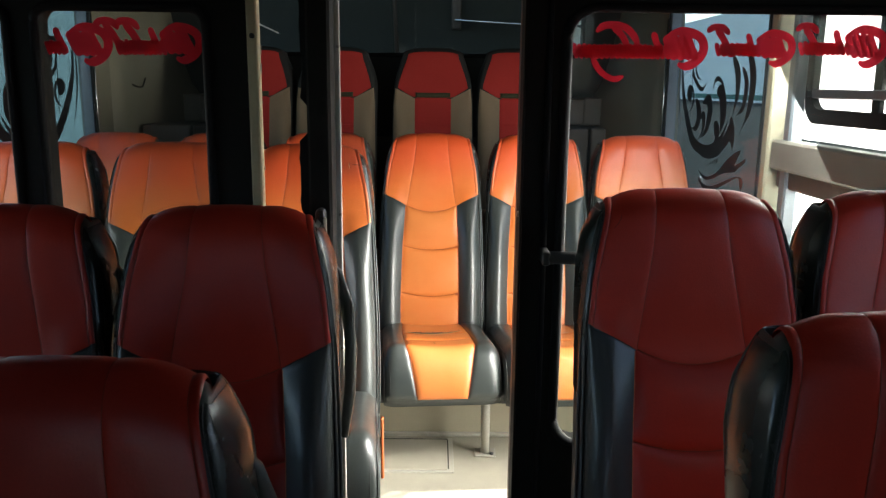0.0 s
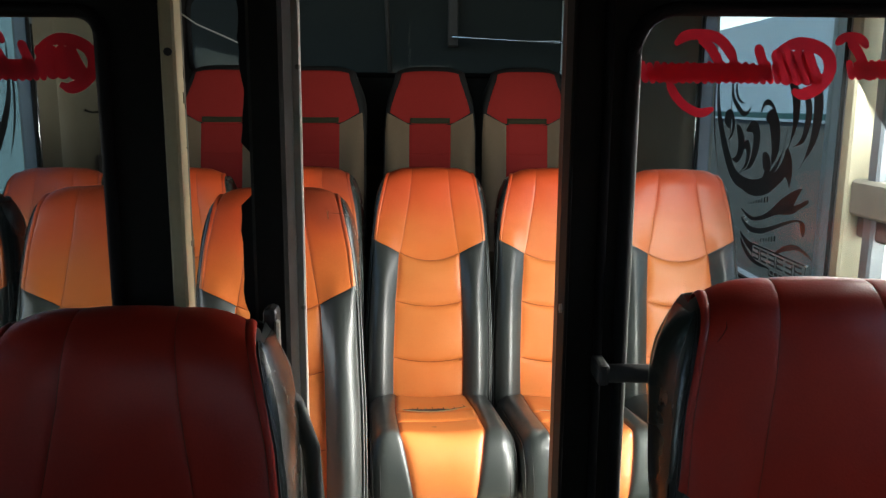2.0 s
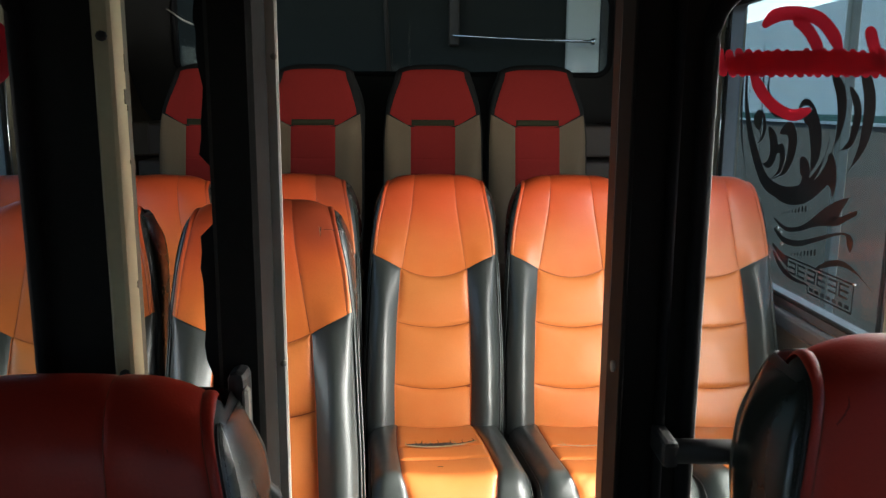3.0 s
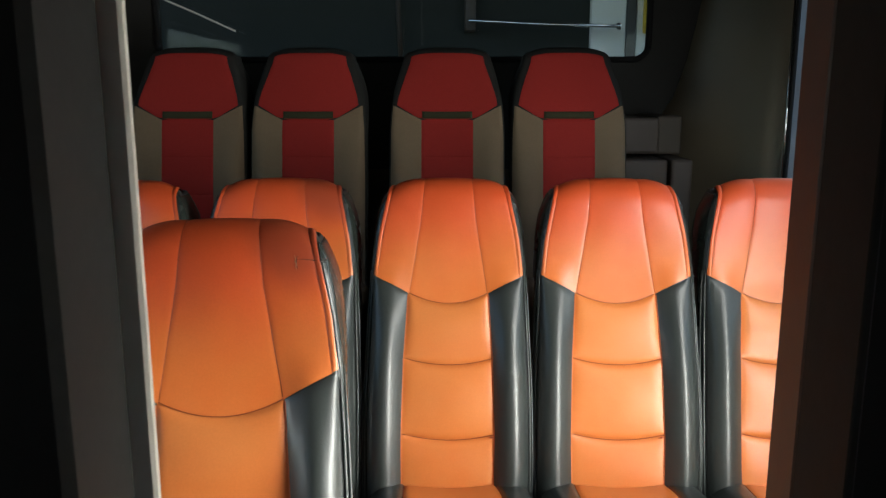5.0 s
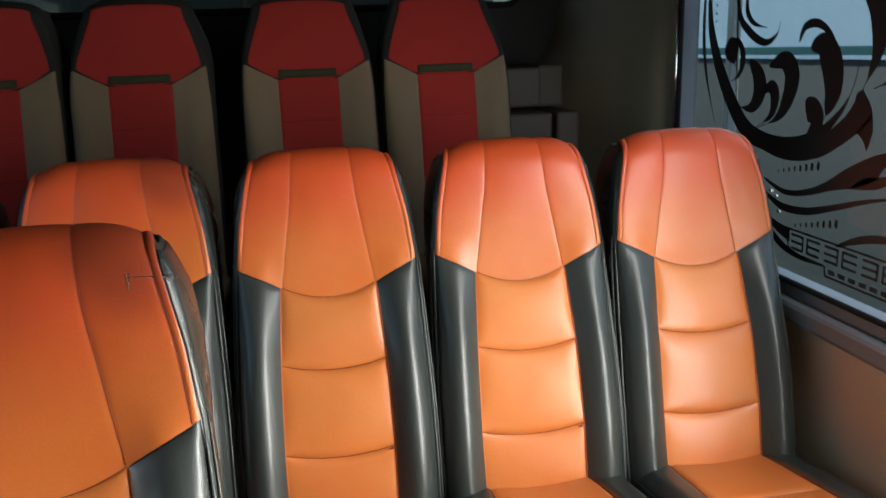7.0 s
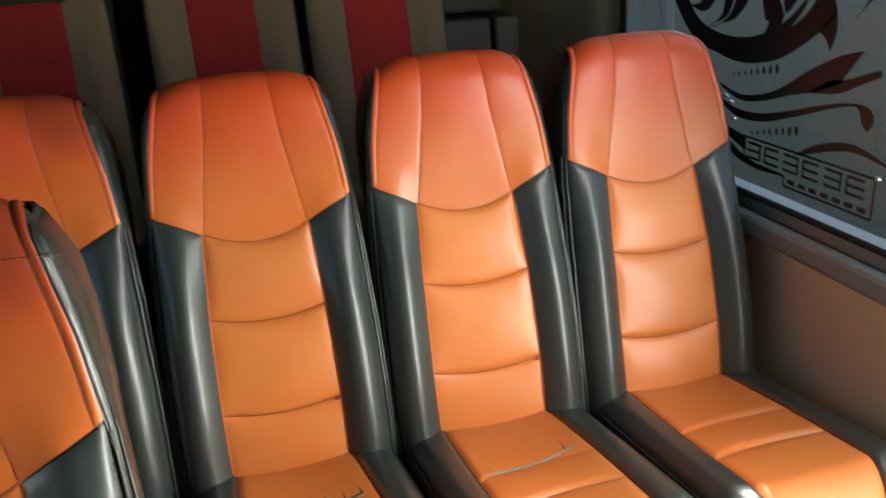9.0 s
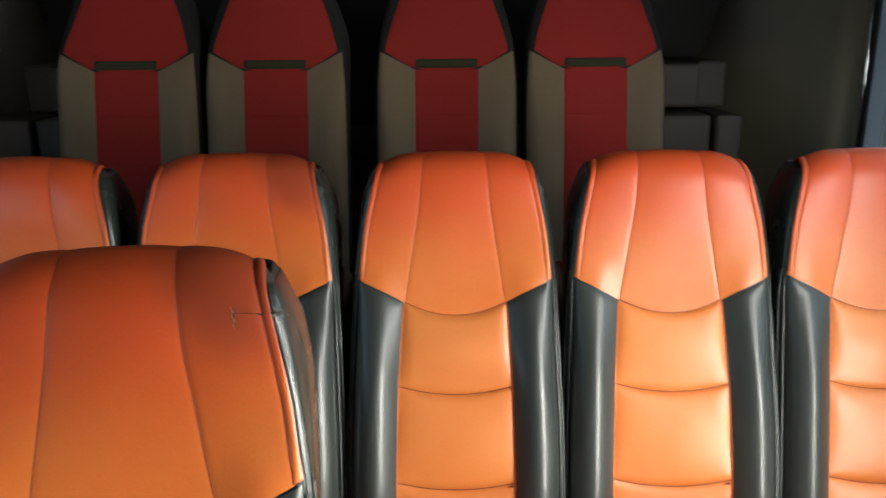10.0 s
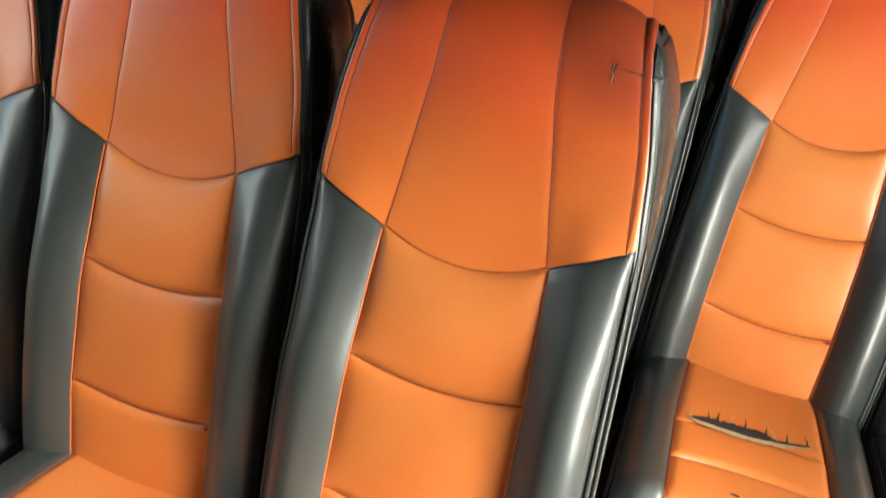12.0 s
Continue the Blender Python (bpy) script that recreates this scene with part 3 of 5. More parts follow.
def build_seat():
    """The two-tone seat: black body, orange stuffed panels with sunk seams."""
    seat, end = new("bus_seat"), BACK.end - 0.014
    body = part("backrest", shell(BACK, 0.27), BLACK, seat, "black leatherette bolstered backrest")
    soft_edge = dict(puff=0.0003, inset=0.0004, soft=0.006)
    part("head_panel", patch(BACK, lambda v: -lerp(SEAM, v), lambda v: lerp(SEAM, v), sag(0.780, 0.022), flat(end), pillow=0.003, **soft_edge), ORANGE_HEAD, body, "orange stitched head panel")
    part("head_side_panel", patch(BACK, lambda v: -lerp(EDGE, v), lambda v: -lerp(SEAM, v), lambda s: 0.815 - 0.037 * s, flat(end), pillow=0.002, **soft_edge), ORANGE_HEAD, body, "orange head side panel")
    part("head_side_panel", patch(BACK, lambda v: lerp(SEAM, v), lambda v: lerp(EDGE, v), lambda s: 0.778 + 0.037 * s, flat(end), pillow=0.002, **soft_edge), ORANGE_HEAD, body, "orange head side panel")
    for low, high, d0, d1 in ((0.636, 0.780, 0.014, 0.022), (0.465, 0.636, 0.014, 0.014), (0.295, 0.465, 0.002, 0.014)):
        part("back_panel", patch(BACK, lambda v: -lerp(INNER, v), lambda v: lerp(INNER, v), sag(low, d0), sag(high, d1), 0.0026, 0.0022, 0.014, 0.0085), ORANGE, body, "orange padded back panel")
    for base, dip, half in ((0.780, 0.022, 0.094), (0.636, 0.014, 0.104), (0.465, 0.014, 0.108)):
        part("seam", line(BACK, [(half * (k / 10 - 1), base - dip * (1 - (k / 10 - 1) ** 2)) for k in range(21)], 0.0008, -0.0008), SEAM_LINE, body, "fine dark seam")
    for side in (-1, 1):
        vs = [0.30 + (0.776 - 0.30) * k / 20 for k in range(21)]
        part("panel_piping", line(BACK, [(side * (lerp(INNER, v) + 0.0012), v) for v in vs], 0.0014, -0.0006), PIPING, body, "light orange panel piping")
    for side in (-1, 1):
        vs = [0.782 + (end - 0.782) * k / 20 for k in range(21)]
        part("seam", line(BACK, [(side * lerp(SEAM, v), v) for v in vs], 0.0005, -0.0002), SEAM_LINE, body, "fine dark seam")
    for side in (-1, 1):
        l, r = (lambda v: -lerp(HALF, v) * 0.945), (lambda v: -lerp(INNER, v))
        if side > 0:
            l, r = (lambda v: lerp(INNER, v)), (lambda v: lerp(HALF, v) * 0.945)
        high = (lambda s: 0.815 - 0.037 * s) if side < 0 else (lambda s: 0.778 + 0.037 * s)
        part("bolster", patch(BACK, l, r, flat(0.275), high, puff=0.003, soft=0.012, pillow=0.003), BLACK, body)
        vs = [0.817 + (end - 0.817) * k / 16 for k in range(17)]
        l, r = (lambda v: -skin_edge(v)), (lambda v: -lerp(EDGE, v) - 0.0004)
        if side > 0:
            l, r = (lambda v: lerp(EDGE, v) + 0.0004), skin_edge
        low = (lambda s: 0.820 - 0.004 * s) if side < 0 else (lambda s: 0.816 + 0.004 * s)
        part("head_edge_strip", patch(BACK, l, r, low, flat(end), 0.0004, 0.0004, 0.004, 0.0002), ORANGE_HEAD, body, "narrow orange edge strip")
        part("seam", line(BACK, [(side * lerp(EDGE, v), v) for v in vs], 0.0005, -0.0002), SEAM_LINE, body, "fine dark seam")
        part("piping", line(BACK, [(side * (skin_edge(v) + 0.002), v) for v in vs if v < 1.045], 0.0010, -0.0012), BLACK_PIPING, body, "black edge piping")
        for gap, thick in ((0.925, 0.0016), (0.965, 0.0034), (0.998, 0.0030)):
            vs = [0.28 + (0.825 - 0.28) * k / 24 for k in range(25)]
            part("seam_piping", line(BACK, [(side * BACK.width(v) * gap, v) for v in vs], [thick * min(1.0, 0.1 + (25 - k) / 6) for k in range(25)], -0.0005), BLACK, body)
        skin, rim = gusset(BACK, side)
        part("gusset", skin, GUSSET, body, "glossy black vinyl side gusset")
        part("rim", tube(rim, 0.0042, 7), RIM, body, "olive rolled rim of the back cover")
    tagged(part("stitching", stitches(), THREAD, body), "dark seam stitching", kind="stuff")
    part("back_cover", shell(BACK, 0.29, 0.03, 0.94, 0.006, 20), BACKING, body, "dark olive vinyl back cover")
    cushion = part("cushion", cushion_body(), BLACK, seat, "black leatherette seat cushion")
    for a, b in ((0.0, 0.250), (0.250, 0.352), (0.352, CUSHION)):
        part("cushion_panel", cushion_patch(lambda y: -panel_width(y), panel_width, a, b, 0.003, 0.003, 0.014, 0.004, bow=0.026), ORANGE, cushion, "orange padded cushion panel")
    part("cushion_bolster", cushion_patch(lambda y: -0.188, lambda y: -panel_width(y), 0.0, CUSHION, 0.004, pillow=0.005), BLACK, cushion)
    part("cushion_bolster", cushion_patch(panel_width, lambda y: 0.188, 0.0, CUSHION, 0.004, pillow=0.005), BLACK, cushion)
    for side in (-1, 1):
        pts = [cushion_point(side * (panel_width(y) + 0.001), y, 0.0002) for y in [0.01 + (CUSHION - 0.02) * k / 24 for k in range(25)]]
        part("seam", tube(pts, 0.0009, 6), SEAM_LINE, cushion, "fine dark seam")
    for side in (-1, 1):
        pts = [cushion_point(side * 0.187, y, 0.001) for y in [CUSHION * k / 24 for k in range(25)]]
        part("seam_piping", tube(pts, 0.0026, 6), BLACK_PIPING, cushion)
        pts = [cushion_point(side * 0.168, y, 0.0052) for y in [CUSHION * k / 24 for k in range(25)]]
        part("seam", tube(pts, 0.0009, 5), BLACK_PIPING, cushion, "double stitched black seam")
    part("seat_frame", box(-0.185, -0.50, 0.176, 0.185, 0.02, 0.212, 0.006), DARK_STEEL, seat, "dark steel seat frame")
    for side in (-1, 1):
        part("hinge_bracket", box(side * 0.196 - 0.004, -0.115, 0.19, side * 0.196 + 0.004, -0.04, 0.345, 0.002), DARK_STEEL, seat, "dark steel hinge bracket")
    return seat


PROFILE_R = [(-0.09, 0.27), (-0.075, 0.45), (-0.045, 0.65), (-0.005, 0.80), (0.03, 0.90), (0.058, 0.98), (0.070, 1.025), (0.086, 1.060), (0.112, 1.076), (0.140, 1.068), (0.158, 1.035), (0.165, 1.0)]
HALF_R = [(0.27, 0.186), (0.60, 0.188), (0.80, 0.186), (0.90, 0.178), (0.98, 0.163), (1.03, 0.150), (1.08, 0.140), (1.2, 0.138)]
EDGE_R = [(0.80, 0.172), (0.90, 0.158), (0.98, 0.137), (1.03, 0.121), (1.08, 0.112), (1.2, 0.110)]
BACK_R = Back(PROFILE_R, HALF_R, DEEP, 0.010)


def build_red_seat():
    """The back-row seat: red fabric head and middle, taupe fabric sides, an olive strip below the head."""
    seat, end = new("bus_seat"), BACK_R.end - 0.014
    body = part("backrest", shell(BACK_R, 0.27, thicker=0.05), DARK_FABRIC, seat, "black fabric-covered backrest body")
    head_low = lambda s: 0.835 + 0.045 * max(0.0, (abs(2 * s - 1) - 0.5) / 0.5)
    part("head_panel", patch(BACK_R, lambda v: -lerp(EDGE_R, v), lambda v: lerp(EDGE_R, v), head_low, flat(1.058), pillow=0.006), RED_FABRIC, body, "dark red fabric head panel")
    for low, high in ((0.72, 0.835), (0.60, 0.72), (0.44, 0.60), (0.29, 0.44)):
        part("back_panel", patch(BACK_R, lambda v: -0.083, lambda v: 0.083, flat(low), flat(high)), RED_FABRIC, body, "dark red fabric back panel")
    part("bolster", patch(BACK_R, lambda v: -lerp(HALF_R, v) * 0.97, lambda v: -0.083, flat(0.28), lambda s: 0.88 - 0.045 * s, pillow=0.006), TAUPE_FABRIC, body, "taupe fabric side bolster")
    part("bolster", patch(BACK_R, lambda v: 0.083, lambda v: lerp(HALF_R, v) * 0.97, flat(0.28), lambda s: 0.835 + 0.045 * s, pillow=0.006), TAUPE_FABRIC, body, "taupe fabric side bolster")
    part("strip", patch(BACK_R, lambda v: -0.08, lambda v: 0.08, flat(0.838), flat(0.860), puff=0.010, inset=-0.005, soft=0.004), OLIVE_FABRIC, body, "olive fabric strip below the head")
    cushion = part("cushion", cushion_body(), TAUPE_FABRIC, seat, "taupe fabric seat cushion")
    part("cushion_panel", cushion_patch(lambda y: -panel_width(y), panel_width, 0.0, CUSHION), RED_FABRIC, cushion, "dark red fabric cushion panel")
    part("seat_frame", box(-0.18, -0.50, 0.0, 0.18, 0.02, 0.212, 0.006), DARK_STEEL, seat, "dark steel seat frame")
    return seat


leg_mesh = tube([(0, 0, 0.0), (0, 0, 0.20)], 0.0165, 14)
tall_leg_mesh = tube([(0, 0, 0.0), (0, 0, 0.25)], 0.0150, 14)
foot_mesh = from_bm("foot", box(-0.036, -0.03, 0, 0.036, 0.03, 0.006, 0.002))
bolt_mesh = tube([(0, 0, 0.004), (0, 0, 0.012)], 0.007, 6)
lever_mesh = from_bm("lever", box(-0.004, -0.014, 0, 0.004, 0.014, 0.16, 0.003))


def leg_on(seat, x, y, foot, me=leg_mesh):
    leg = part("leg", me, STEEL, seat, "grey painted steel leg", pose(x, y, foot))
    part("foot_plate", foot_mesh, STEEL, leg)
    part("bolt", bolt_mesh, DARK_STEEL, leg, m=pose(0.022, -0.018, 0))


# Where each seat stands: x, y, height of its floor, turn in degrees.
PLACES = {"a": ((-0.635, 0.91, -0.085, 0), (-0.235, 0.91, -0.085, 0), (0.655, 0.99, -0.055, 0), (1.035, 0.99, -0.055, 0)),
          "b": ((-0.621, 1.545, -0.03, 3), (-0.223, 1.556, -0.03, 3), (0.577, 1.570, 0.005, -1), (0.977, 1.575, 0.005, -1)),
          "c": ((-1.035, 2.530, 0.008, 6), (-0.636, 2.547, 0.008, 6), (-0.236, 2.560, 0.006, 5)),
          "d": ((-1.10, 3.285, -0.01, 0), (-0.70, 3.280, -0.008, 0), (-0.292, 3.266, -0.002, 0), (0.116, 3.264, -0.002, -1), (0.519, 3.268, -0.003, -2), (0.920, 3.268, -0.003, -2))}
STATE = {("d", 3): "orange and black leatherette bus seat with a torn cushion", ("d", 4): "orange and black leatherette bus seat with a split cushion seam",
         ("c", 2): "orange and black leatherette bus seat with a torn headrest corner", ("b", 1): "dark red and black leatherette bus seat beside the aisle, creased headrest"}
base = build_seat()
seats = {}
for row, places in PLACES.items():
    for k, (x, y, z, turn) in enumerate(places):
        s = seats[row, k] = copy_thing(base, pose(x, y, z, rz=turn))
        if row in "ab":
            tagged(s, STATE.get((row, k), "dark red and black leatherette bus seat before the partition"), "seat", "dark red and black bus seats")
        else:
            tagged(s, STATE.get((row, k), "orange and black leatherette bus seat with moulded headrest"), "seat", "orange and black bus seats")
        if row == "d":
            if k % 2:
                leg_on(s, 0.2 if k < 5 else 0.15, -0.50, -z, tall_leg_mesh)
        else:
            for lx, ly in ((-0.15, -0.44), (0.15, -0.44), (-0.15, -0.04), (0.15, -0.04)):
                leg_on(s, lx, ly, -z)
for o in (*base.children_recursive, base):
    bpy.data.objects.remove(o)
for key, side in ((("a", 0), 1), (("a", 1), 1), (("b", 0), 1), (("b", 1), 1), (("a", 3), -1), (("b", 3), -1)):
    grip = [(0.150, 0.105, 0.955), (0.182, 0.120, 0.915), (0.200, 0.128, 0.85), (0.206, 0.125, 0.77), (0.203, 0.115, 0.68), (0.192, 0.10, 0.60)]
    part("grab_handle", tube([(side * x, y, z) for x, y, z in grip], [0.008, 0.011, 0.012, 0.012, 0.011, 0.008], 10), BACKING, seats[key], "dark curved grab handle")
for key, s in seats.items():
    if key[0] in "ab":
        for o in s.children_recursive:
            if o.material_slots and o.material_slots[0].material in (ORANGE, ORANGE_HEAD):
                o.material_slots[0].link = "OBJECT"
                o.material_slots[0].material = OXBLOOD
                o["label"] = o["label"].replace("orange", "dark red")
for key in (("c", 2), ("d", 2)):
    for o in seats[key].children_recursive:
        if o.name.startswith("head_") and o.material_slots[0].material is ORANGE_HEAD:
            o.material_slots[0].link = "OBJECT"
            o.material_slots[0].material = DARK_CORNER_HEAD
            o["label"] = o["label"] + " with a darker upper corner"
part("recline_lever", lever_mesh, PIPING, seats["c", 2], "orange recline lever", pose(0.202, -0.40, 0.21, -8))

PLATFORM = 0.33
base = build_red_seat()
for x in (-0.72, -0.332, 0.115, 0.506):
    tagged(copy_thing(base, pose(x, 3.975, PLATFORM)), "dark red and taupe fabric bus seat in the back row", "seat", "red fabric back row seats")
for o in (*base.children_recursive, base):
    bpy.data.objects.remove(o)


# Cushions that sit askew on their frames, pushed towards the side wall in front.
for key, askew in ((("d", 3), 6), (("d", 4), 6), (("d", 5), 4)):
    cushion = next(o for o in seats[key].children if o.name.startswith("cushion"))
    cushion.matrix_basis = pose(0, -0.09, 0) @ pose(0, 0, 0, rz=askew) @ pose(0, 0.09, 0)


# Wear: ragged tears with foam showing, split seams and creases.
def tear(seat, label, y, half, dark, foam, seed, lining, cuts):
    """A tear across a cushion: an uneven dark slit with a strip of lining along its front lip, and short cuts running back from it."""
    rng = random.Random(seed)
    cushion = next(o for o in seat.children if o.name.startswith("cushion"))
    n = 44
    lay = cushion_point

    def strip(a, b, h):
        verts = [lay(*p, h) for p in a] + [lay(*p, h) for p in b]
        m = len(a)
        return mesh_of("tear", verts, [(k, k + 1, m + k + 1, m + k) for k in range(m - 1)], False)

    mid, top, bot, wander, thick = [], [], [], 0.0, 0.5
    for k in range(n + 1):
        x = -half + 2 * half * k / n
        fade = max(0.0, math.sin(math.pi * k / n)) ** 0.5
        wander += rng.uniform(-0.0010, 0.0010)
        thick = max(0.15, min(1.2, thick + rng.uniform(-0.28, 0.28)))
        yc = y - 0.022 * (k / n) + wander
        mid.append((x, yc))
        top.append((x, yc - dark * thick * fade - 0.0002))
        bot.append((x, yc + foam * (0.6 + 0.4 * rng.random()) * fade + 0.0002))
    part("tear", strip(mid, bot, 0.0068), lining, cushion, label)
    part("tear", strip(top, mid, 0.0066), CRACK, cushion, "dark open tear")
    for k in range(cuts):
        i = int(n * (k + rng.uniform(0.2, 0.8)) / cuts)
        (x, yy), length, lean, w = top[min(n, i)], rng.uniform(0.015, 0.060), rng.uniform(-0.25, 0.25), rng.uniform(0.0008, 0.0022)
        left, right = [], []
        for j in range(7):
            q = j / 6
            cx, cy = x + lean * length * q + rng.uniform(-0.0012, 0.0012), yy - length * q
            left.append((cx - w * (1 - q) ** 1.2 - 0.0002, cy))
            right.append((cx + w * (1 - q) ** 1.2 + 0.0002, cy))
        part("crack", strip(left, right, 0.0064), CRACK if k % 3 else FOAM, cushion, "short ragged cut")


tear(seats["d", 3], "tan foam showing in a tear", 0.240, 0.098, 0.022, 0.015, 3, FOAM, 9)
tear(seats["d", 4], "pale lining showing in a split seam", 0.240, 0.104, 0.003, 0.009, 8, PALE_FOAM, 2)


def head_tear(seat, side):
    """The worn corner of a headrest: a crack from the seam, a flap of lifted skin and a dark slit on the black gusset."""
    body = next(o for o in seat.children if o.name.startswith("backrest"))
    crack = lambda pts, radius, out, mat, label: part("crack", line(BACK, [(side * x, v) for x, v in pts], radius, out, 5), mat, body, label)
    crack([(0.1175, 0.976), (0.1160, 0.980), (0.1172, 0.984), (0.1150, 0.989), (0.1158, 0.994), (0.1135, 0.999)], [0.0003, 0.0006, 0.0010, 0.0007, 0.0005, 0.0003], 0.0022, WORN_SKIN, "lifted edge of cracked skin")
    crack([(0.1188, 0.977), (0.1175, 0.983), (0.1168, 0.990), (0.1180, 0.996), (0.1205, 0.9985)], [0.0002, 0.0006, 0.0008, 0.0006, 0.0003], 0.0022, CRACK, "crack in the headrest skin")
    crack([(0.1175, 0.992), (0.1215, 0.9935), (0.1250, 0.9930), (0.1295, 0.9945), (0.1335, 0.9940), (0.138, 0.9955)], [0.0007, 0.0004, 0.0005, 0.0004, 0.0005, 0.0004], 0.0014, CRACK, "fine crack in the headrest skin")
    crack([(0.1390, 0.9955), (0.1435, 0.9950), (0.1480, 0.9960)], [0.0005, 0.0007, 0.0004], 0.0006, CRACK, "fine crack in the headrest skin")
    fray = random.Random(4)
    for k in range(9):
        x = 0.1545 + 0.0011 * k
        crack([(x, 0.9950 + fray.uniform(-0.001, 0.001)), (x + 0.0006, 0.9925 - fray.uniform(0, 0.003))], [0.0007, 0.0003], 0.0004, GREY_RUBBER, "frayed edge of torn skin")
    crack([(0.1525, 0.9965), (0.156, 0.9975), (0.160, 0.9968), (0.1645, 0.9978)], [0.0005, 0.0010, 0.0010, 0.0006], 0.0004, CRACK, "dark slit in the black gusset")


head_tear(seats["c", 2], 1)
for key, at in ((("b", 1), 0.11), (("d", 4), -0.105), (("a", 2), -0.10), (("b", 2), -0.12)):
    body = next(o for o in seats[key].children if o.name.startswith("backrest"))
    rng = random.Random(int(at * 1000) + 7)
    part("crack", line(BACK, [(at + 0.004 * k * (1 if at > 0 else -1) + rng.uniform(-0.002, 0.002), 1.012 - 0.008 * k) for k in range(4)], [0.0003, 0.0006, 0.0006, 0.0003], 0.0014), CRACK, body, "fine crack in the headrest skin")


def dab(seat, spots, name, mat, label):
    """Small worn spots on a cushion, each a flat uneven disc: x, way forward, half length, half width."""
    cushion = next(o for o in seat.children if o.name.startswith("cushion"))
    for x, y, a, b in spots:
        ring = [(x + a * math.cos(k * 0.785) * (1 + 0.25 * math.sin(k * 2.3)), y + b * math.sin(k * 0.785)) for k in range(8)]
        verts = [cushion_point(u, v, 0.0058) for u, v in ring]
        part(name, mesh_of(name, verts, [tuple(range(8))], False), mat, cushion, label)


dab(seats["d", 3], ((-0.018, 0.395, 0.008, 0.005), (-0.012, 0.515, 0.008, 0.003)), "hole", CRACK, "small dark burn hole")
# Dimples at the seam ends, their shade drawn as short dark beads.
for key in (("d", 3), ("d", 4), ("c", 1)):
    body = next(o for o in seats[key].children if o.name.startswith("backrest"))
    part("pucker", line(BACK, [(0.094 + 0.004 * k, 0.4565 + 0.001 * k) for k in range(4)], [0.0006, 0.0016, 0.0026, 0.0022], 0.0), SEAM_LINE, body, "puckered seam end, its shade drawn dark")
# ---- shell of the bus ----
XL, XR, Y0, Y1, ZC = -1.33, 1.16, -1.2, 4.60, 1.92


def slab(name, x0, y0, z0, x1, y1, z1, mat, label, cat, bevel=0.004, parent=None):
    ob = part(name, box(x0, y0, z0, x1, y1, z1, bevel), mat, parent)
    return ob if parent else tagged(ob, label, cat, kind="structure")


floor = slab("floor", XL - 0.06, Y0, -0.06, XR + 0.06, 2.90, 0.0, FLOOR_VINYL, "worn grey-beige vinyl bus floor", "floor", 0)
part("hatch", box(-0.075, 2.615, 0.0, 0.20, 2.872, 0.004, 0.002), STEEL, floor, "flat grey floor hatch rim")
part("hatch", box(-0.055, 2.632, 0.002, 0.178, 2.855, 0.0065, 0.002), FLOOR_VINYL, floor, "grey-beige floor hatch lid")
part("hatch_gap", box(0.180, 2.64, 0.003, 0.184, 2.85, 0.0055, 0), CRACK, floor, "dark gap beside the hatch lid")
part("hatch_gap", box(-0.055, 2.857, 0.003, 0.182, 2.861, 0.0055, 0), CRACK, floor, "dark gap behind the hatch lid")
slab("floor_step", XL - 0.06, 2.90, -0.06, XR + 0.06, 3.46, 0.172, RISER_VINYL, "beige vinyl floor step under the seats", "floor", 0.006)
slab("floor_step", XL - 0.06, 3.46, -0.06, XR + 0.06, Y1, PLATFORM, RISER_VINYL, "raised beige vinyl platform of the back row", "floor", 0.006)
slab("trim", XL, 2.888, 0.0, XR, 2.90, 0.016, STEEL, "grey metal edge trim along the step", "trim", 0.003)
slab("ceiling", XL - 0.06, Y0, ZC, XR + 0.06, Y1 + 0.06, ZC + 0.06, HEADLINER, "dark olive headliner ceiling", "ceiling", 0)
# Unseen windscreen behind the camera, cut in to let light reach the front seats.
front_in = rounded(XL + 0.15, 0.75, XR - 0.15, 1.70, 0.1, 6)
front_wall = tagged(part("wall_front", plate_with_hole(square_loop(XL - 0.06, 0, XR + 0.06, ZC, front_in), front_in, lambda u, v, d: Vector((u, Y0 - d, v)), 0.06), DARK_WALL), "dark front wall lining round the windscreen", "wall", kind="structure")
screen = part("windscreen", box(XL + 0.13, Y0 - 0.034, 0.73, XR - 0.13, Y0 - 0.03, 1.72, 0), SCREEN_GLASS, front_wall, "unseen tinted windscreen")
screen.visible_shadow = False


def side_wall(name, x, out, openings):
    """A wall along y, solid but for its openings (y0, y1, z0, z1)."""
    x0, x1, cur = min(x, x + out), max(x, x + out), Y0
    for y0, y1, z0, z1 in openings:
        slab(name, x0, cur, 0, x1, y0, ZC, DARK_WALL if cur < 1.8 else TAUPE_PANEL, "side wall lining beside the window", "wall", 0)
        if z0 > 0:
            slab(name, x0, y0, 0, x1, y1, z0, BEIGE_PANEL, "beige vinyl side panel below the window", "wall", 0)
        slab(name, x0, y0, z1, x1, y1, ZC, DARK_WALL, "dark side wall lining above the window", "wall", 0)
        cur = y1
    slab(name, x0, cur, 0, x1, Y1, ZC, TAUPE_PANEL, "taupe moulded rear side panel", "wall", 0)


DOORWAY = (1.86, 2.70, 0.0, 1.60)
RIGHT_WINDOW, LEFT_WINDOW = (2.738, 3.86, 0.665, 1.62), (1.88, 3.72, 0.665, 1.62)
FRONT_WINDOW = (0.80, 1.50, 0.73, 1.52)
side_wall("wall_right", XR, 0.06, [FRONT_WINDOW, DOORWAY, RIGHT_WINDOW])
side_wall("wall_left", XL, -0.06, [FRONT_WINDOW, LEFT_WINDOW])


